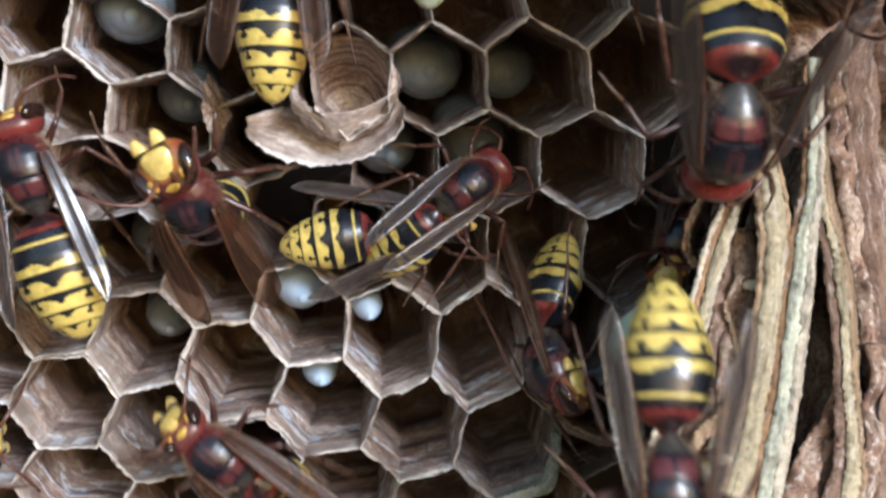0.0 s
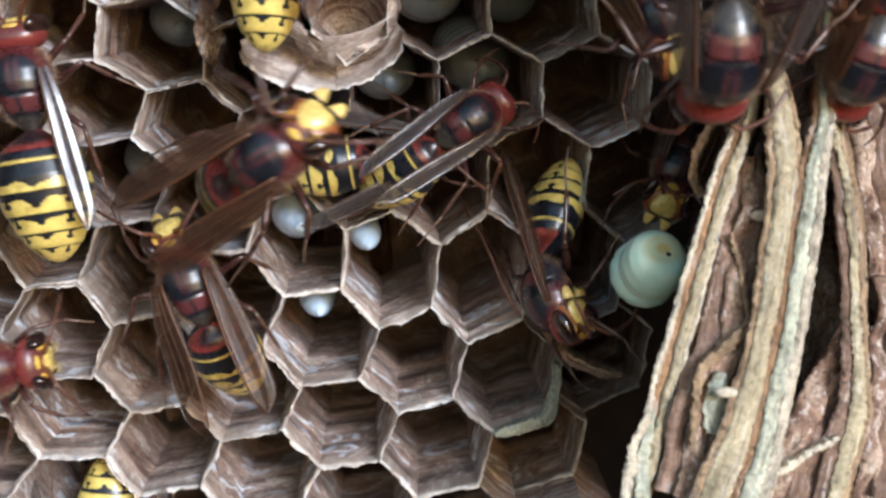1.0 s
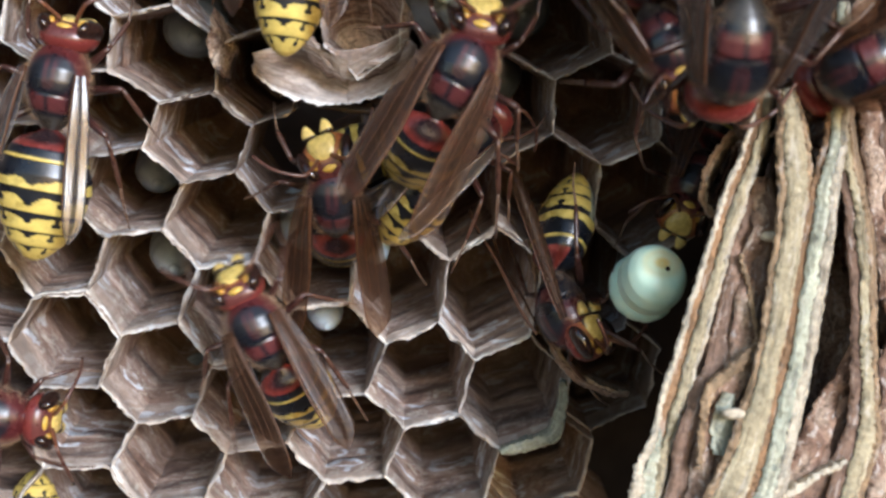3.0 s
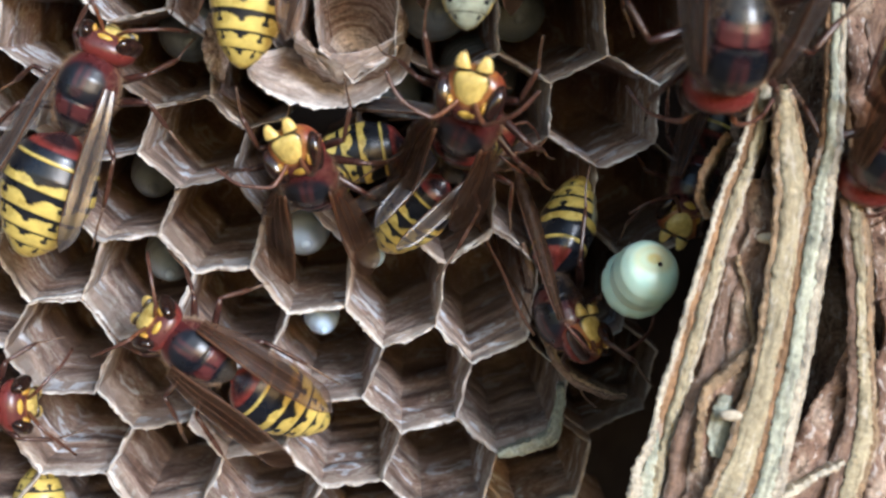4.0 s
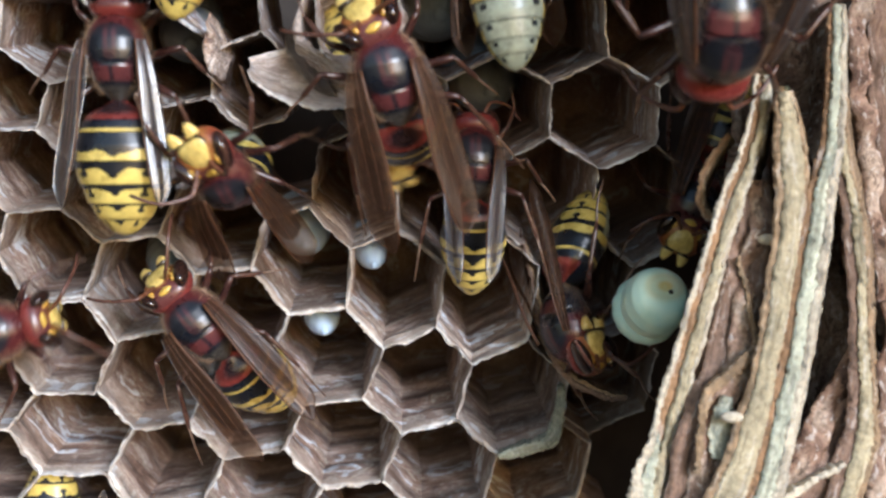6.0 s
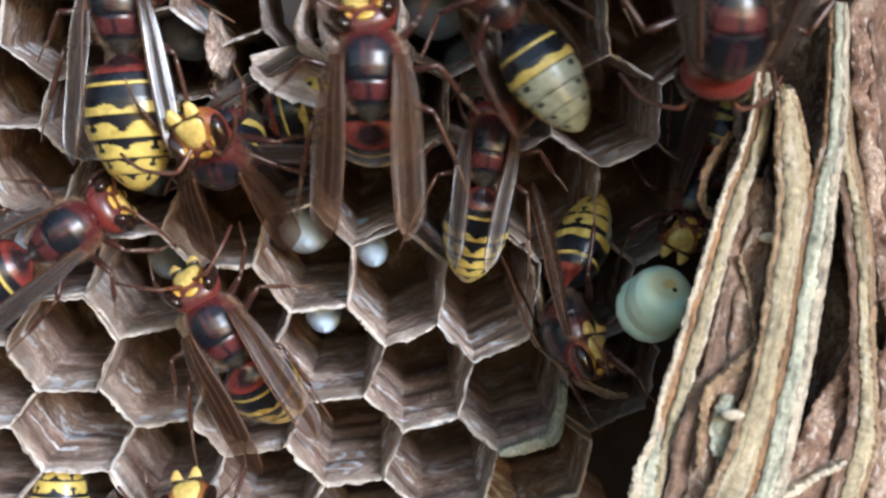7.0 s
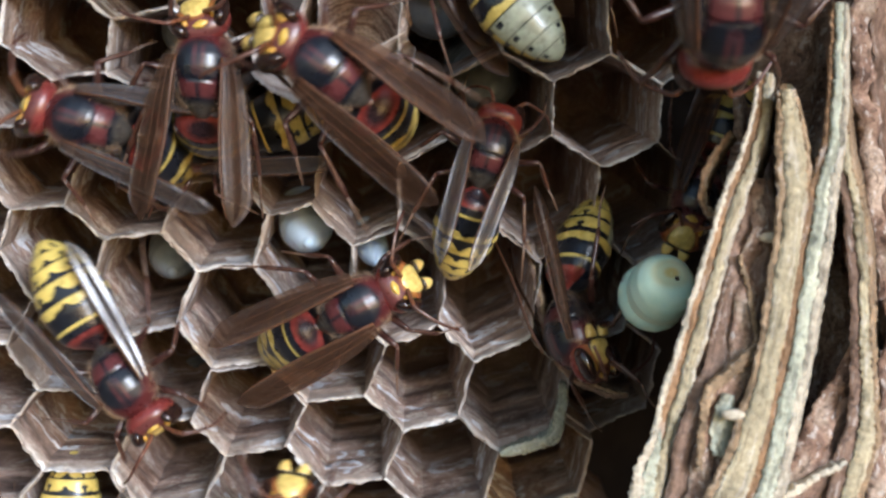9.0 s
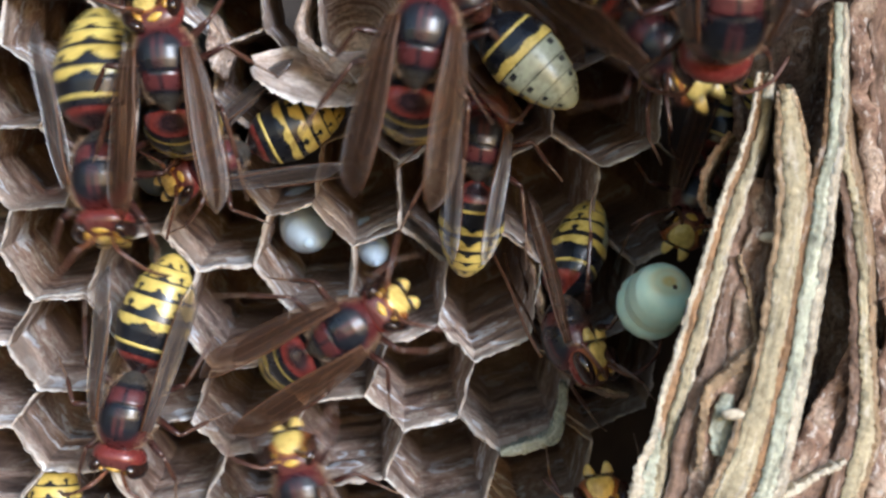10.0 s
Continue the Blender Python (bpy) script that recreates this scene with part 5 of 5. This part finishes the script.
    walk(h12, [
        (0, stance(-0.0466, 0.099, -0.013, 80, 0, 0)), (0.5, stance(-0.0441, 0.0989, -0.0123, 80, 0, 0)), (1, stance(-0.0415, 0.099, -0.0119, 82, 0, 0)),
        (1.5, stance(-0.0364, 0.099, -0.011, 88, 0, 0)), (2, stance(-0.0365, 0.0998, -0.0145, 90, 0, 0)), (2.5, stance(-0.0391, 0.0998, -0.0146, 97, 0, 0)),
        (4, stance(-0.0434, 0.0993, -0.0137, 88, 0, 0)), (4.5, stance(-0.042, 0.0984, -0.0095, 82, 0, 0)), (5.5, stance(-0.0428, 0.0987, -0.0107, 85, 0, 0)),
        (6.8, stance(-0.0345, 0.0965, -0.0005, 55, 0, 0)), (7, stance(-0.0338, 0.0965, -0.0002, 58, 0, 0)), (7.5, stance(-0.0355, 0.0971, -0.0019, 88, 0, 0)),
        (8, stance(-0.0356, 0.0971, -0.0021, 82, 0, 0)), (8.5, stance(-0.0346, 0.0984, -0.007, 96, 0, 0)), (8.7, stance(-0.0324, 0.099, -0.0087, 120, 0, 0)),
        (9, stance(-0.0293, 0.0995, -0.0096, 144, 0, 0)), (9.5, stance(-0.0271, 0.1001, -0.0118, 168, 0, 0)), (10, stance(-0.0271, 0.1001, -0.0119, 192, 0, 0)),
    ])
    walk(h13, [
        (0, stance(-0.0345, 0.1106, -0.0314, 183, 0, 0)), (0.5, stance(-0.0340, 0.1109, -0.0323, 183, 0, 0)), (1, stance(-0.0328, 0.1109, -0.0324, 184, 0, 0)),
        (1.5, stance(-0.0318, 0.1112, -0.0333, 184, 0, 0)), (2, stance(-0.0345, 0.1110, -0.0331, 183, 0, 0)), (2.5, stance(-0.0401, 0.1109, -0.0336, 180, 0, 0)),
        (4, stance(-0.0392, 0.1107, -0.0323, 180, 0, 0)), (4.5, stance(-0.0369, 0.1105, -0.0312, 182, 0, 0)), (5.5, stance(-0.0381, 0.1105, -0.0313, 180, 0, 0)),
        (7, stance(-0.0375, 0.1105, -0.0314, 182, 0, 0)), (8.5, stance(-0.0362, 0.1106, -0.0312, 182, 0, 0)), (10, stance(-0.0381, 0.1107, -0.0320, 181, 0, 0)),
    ])
    walk(h14, [
        (0, stance(-0.0044, 0.1017, 0.0064, 82, 0, 0)), (1, stance(-0.0047, 0.1016, 0.0065, 82, 0, 0)), (1.5, stance(-0.0078, 0.1005, 0.0113, 86, 0, 0)),
        (2, stance(-0.0052, 0.101, 0.0097, 84, 0, 0)), (2.5, stance(-0.0037, 0.1011, 0.0091, 75, 0, 0)), (4, stance(-0.0023, 0.1011, 0.0093, 80, 0, 0)),
        (4.5, stance(-0.0018, 0.1011, 0.0095, 80, 0, 0)), (5.5, stance(-0.0008, 0.101, 0.0102, 82, 0, 0)), (5.8, stance(-0.0043, 0.1009, 0.0117, 120, 0, 0)),
        (6.1, stance(-0.0072, 0.1006, 0.0131, 180, 0, 0)), (6.4, stance(-0.0122, 0.1002, 0.0126, 230, 0, 0)), (6.8, stance(-0.0162, 0.1001, 0.0114, 255, 0, 0)),
        (7.5, stance(-0.0173, 0.1003, 0.0103, 255, 0, 0)), (8, stance(-0.0186, 0.1001, 0.0107, 268, 0, 0)), (9, stance(-0.0189, 0.1005, 0.0095, 250, 0, 0)),
        (10, stance(-0.0181, 0.1008, 0.0083, 245, 0, 0)),
    ])
    walk(h15, [
        (0, stance(-0.0101, 0.1239, 0.0038, 0, 20, 0)), (1, stance(-0.0098, 0.1238, 0.004, 0, 20, 0)), (2, stance(-0.0104, 0.1239, 0.0035, 0, 20, 0)),
        (2.5, stance(-0.0108, 0.124, 0.0028, 0, 20, 0)), (3.2, stance(-0.0095, 0.0959, 0.0016, 0, 25, 0)), (3.8, stance(-0.0109, 0.0968, 0.0031, -8, 53, 0)),
        (4, stance(-0.0109, 0.0966, 0.0045, -5, 56, 0)), (4.5, stance(-0.011, 0.0966, 0.0045, 4, 56, 0)), (5, stance(-0.0126, 0.0961, 0.0064, -42, 53, 0)),
        (5.5, stance(-0.0117, 0.0969, 0.0035, 2, 58, 0)), (5.7, stance(-0.0139, 0.0967, 0.0037, -5, 58, 0)), (6.8, stance(-0.0202, 0.0956, 0.0073, -28, 56, 0)),
        (7, stance(-0.0183, 0.0961, 0.0061, -8, 60, 0)), (7.5, stance(-0.0197, 0.0954, 0.0087, -20, 56, 0)), (8, stance(-0.0211, 0.0947, 0.0115, -8, 58, 0)),
        (8.5, stance(-0.0215, 0.0935, 0.0095, -6, 20, 0)), (9, stance(-0.0195, 0.0922, 0.0115, 4, 0, 0)), (9.5, stance(-0.0204, 0.0922, 0.0113, 2, 0, 0)),
        (10, stance(-0.0222, 0.0919, 0.0121, -4, 0, 0)),
    ])
    walk(h16, [
        (0, stance(0, 0.0873, 0.0333, 2, 0, 180)), (1, stance(-0.0001, 0.0877, 0.0316, 2, 0, 180)), (2.5, stance(-0.0004, 0.088, 0.0302, 2, 0, 180)),
        (4, stance(0.0025, 0.0887, 0.0273, 4, 0, 180)), (4.5, stance(0.003, 0.0885, 0.0283, 6, 0, 180)), (5.5, stance(0.0046, 0.0888, 0.0272, 0, 0, 180)),
        (6.8, stance(0.0038, 0.0906, 0.0188, -25, 0, 180)), (7, stance(0.0048, 0.0908, 0.0181, -33, 0, 180)), (7.5, stance(0.0063, 0.0913, 0.0172, -72, 0, 180)),
        (8, stance(0.0028, 0.0915, 0.0162, -88, 0, 180)), (8.5, stance(0.0013, 0.091, 0.0178, -72, 0, 180)), (9, stance(0.0017, 0.0898, 0.0225, -42, 0, 180)),
        (9.5, stance(0.0028, 0.0904, 0.0198, -42, 0, 180)), (10, stance(0.0025, 0.0907, 0.0186, -45, 0, 180)),
    ])
    walk(h17, [
        (0, stance(-0.0252, 0.1049, -0.0395, 0, 0, 0)), (1, stance(-0.0249, 0.1049, -0.0393, 0, 0, 0)), (5.7, stance(-0.0241, 0.1041, -0.0352, 0, 0, 0)),
        (6.8, stance(-0.0212, 0.1029, -0.0292, -12, 0, 0)), (7.5, stance(-0.0212, 0.1028, -0.029, -12, 0, 0)), (8.5, stance(-0.0205, 0.103, -0.0294, -12, 0, 0)),
        (9, stance(-0.015, 0.1031, -0.0286, 10, 0, 0)), (9.5, stance(-0.0105, 0.103, -0.0275, 20, 0, 0)), (9.7, stance(-0.0094, 0.1027, -0.026, 8, 0, 0)),
        (10, stance(-0.012, 0.1022, -0.0245, -14, 0, 0)),
    ])
    walk(h18, [
        (0, stance(0.0181, 0.0903, 0.0328, 160, 0, 0)), (0.5, stance(0.0178, 0.0914, 0.0276, 160, 0, 0)), (1, stance(0.017, 0.0931, 0.0196, 158, 0, 0)),
        (1.5, stance(0.0159, 0.0938, 0.0163, 150, 0, 0)), (2, stance(0.0172, 0.0942, 0.0145, 152, 0, 0)), (2.5, stance(0.0166, 0.0944, 0.0136, 155, 0, 0)),
        (2.7, stance(0.0166, 0.0941, 0.0148, 155, 0, 0)), (4, stance(0.0154, 0.091, 0.029, 160, 0, 0)), (9, stance(0.0144, 0.091, 0.0288, 155, 0, 0)),
        (9.5, stance(0.0143, 0.0915, 0.0266, 150, 0, 0)), (10, stance(0.0153, 0.0933, 0.0183, 138, 0, 0)),
    ])
    walk(grub, [
        (0, pose(0.0175, 0.0955, -0.0038)), (0.5, pose(0.0169, 0.0954, -0.0035)), (1, pose(0.0173, 0.0955, -0.0035)), (1.5, pose(0.0164, 0.0952, -0.0027)),
        (2, pose(0.0166, 0.0953, -0.0027)), (2.5, pose(0.0166, 0.0954, -0.0033)), (4, pose(0.0161, 0.0952, -0.0026)), (4.5, pose(0.0164, 0.0953, -0.0031)),
        (5, pose(0.0162, 0.0954, -0.0034)), (5.5, pose(0.0167, 0.0957, -0.0047)), (7, pose(0.0172, 0.0957, -0.0047)), (7.5, pose(0.0174, 0.0958, -0.005)),
        (8, pose(0.017, 0.0956, -0.0044)), (8.5, pose(0.017, 0.0956, -0.0043)), (9, pose(0.0173, 0.0955, -0.0038)), (9.5, pose(0.0171, 0.0955, -0.0038)),
        (10, pose(0.0172, 0.0957, -0.0045)),
    ])
    stepping(h1, 4.2, 10, 134)
    stepping(h2, 6.1, 15, 135)
    stepping(h5, 6.7, 16, 136)
    stepping(h12, 5.3, 14, 137)
    stepping(h15, 4.8, 10, 138)
    stepping(h17, 5.0, 12, 139)
    stepping(h9, 6.0, 12, 140)
    stepping(h18, 5.5, 12, 141)
    stepping(h16, 5.0, 12, 142)
    stepping(h3, 2.4, 5, 143)
    stepping(h4, 2.8, 5, 144)
    stepping(h8, 2.2, 5, 145)
    curling(h2, [(0, 52), (0.5, 48), (1, 44), (1.5, 50), (2, 54), (2.7, 52), (3.8, 32), (4.5, 26), (5, 42), (5.5, 48), (7, 50), (8, 44), (9, 48), (10, 56)])
    curling(h5, [(0, 55), (1, 52), (1.5, 50), (2, 48), (2.7, 66), (3.8, 30), (4.5, 60), (5, 16), (5.5, 55), (7, 80), (8, 80), (8.5, 50), (9, 74), (10, 74)])
    curling(h1, [(0, 0), (8.5, 0), (9, 62), (9.5, 58), (10, 4)])
    curling(h15, [(0, 60), (5, 60), (7, 75), (8, 78), (9, 80), (10, 74)])


motions()
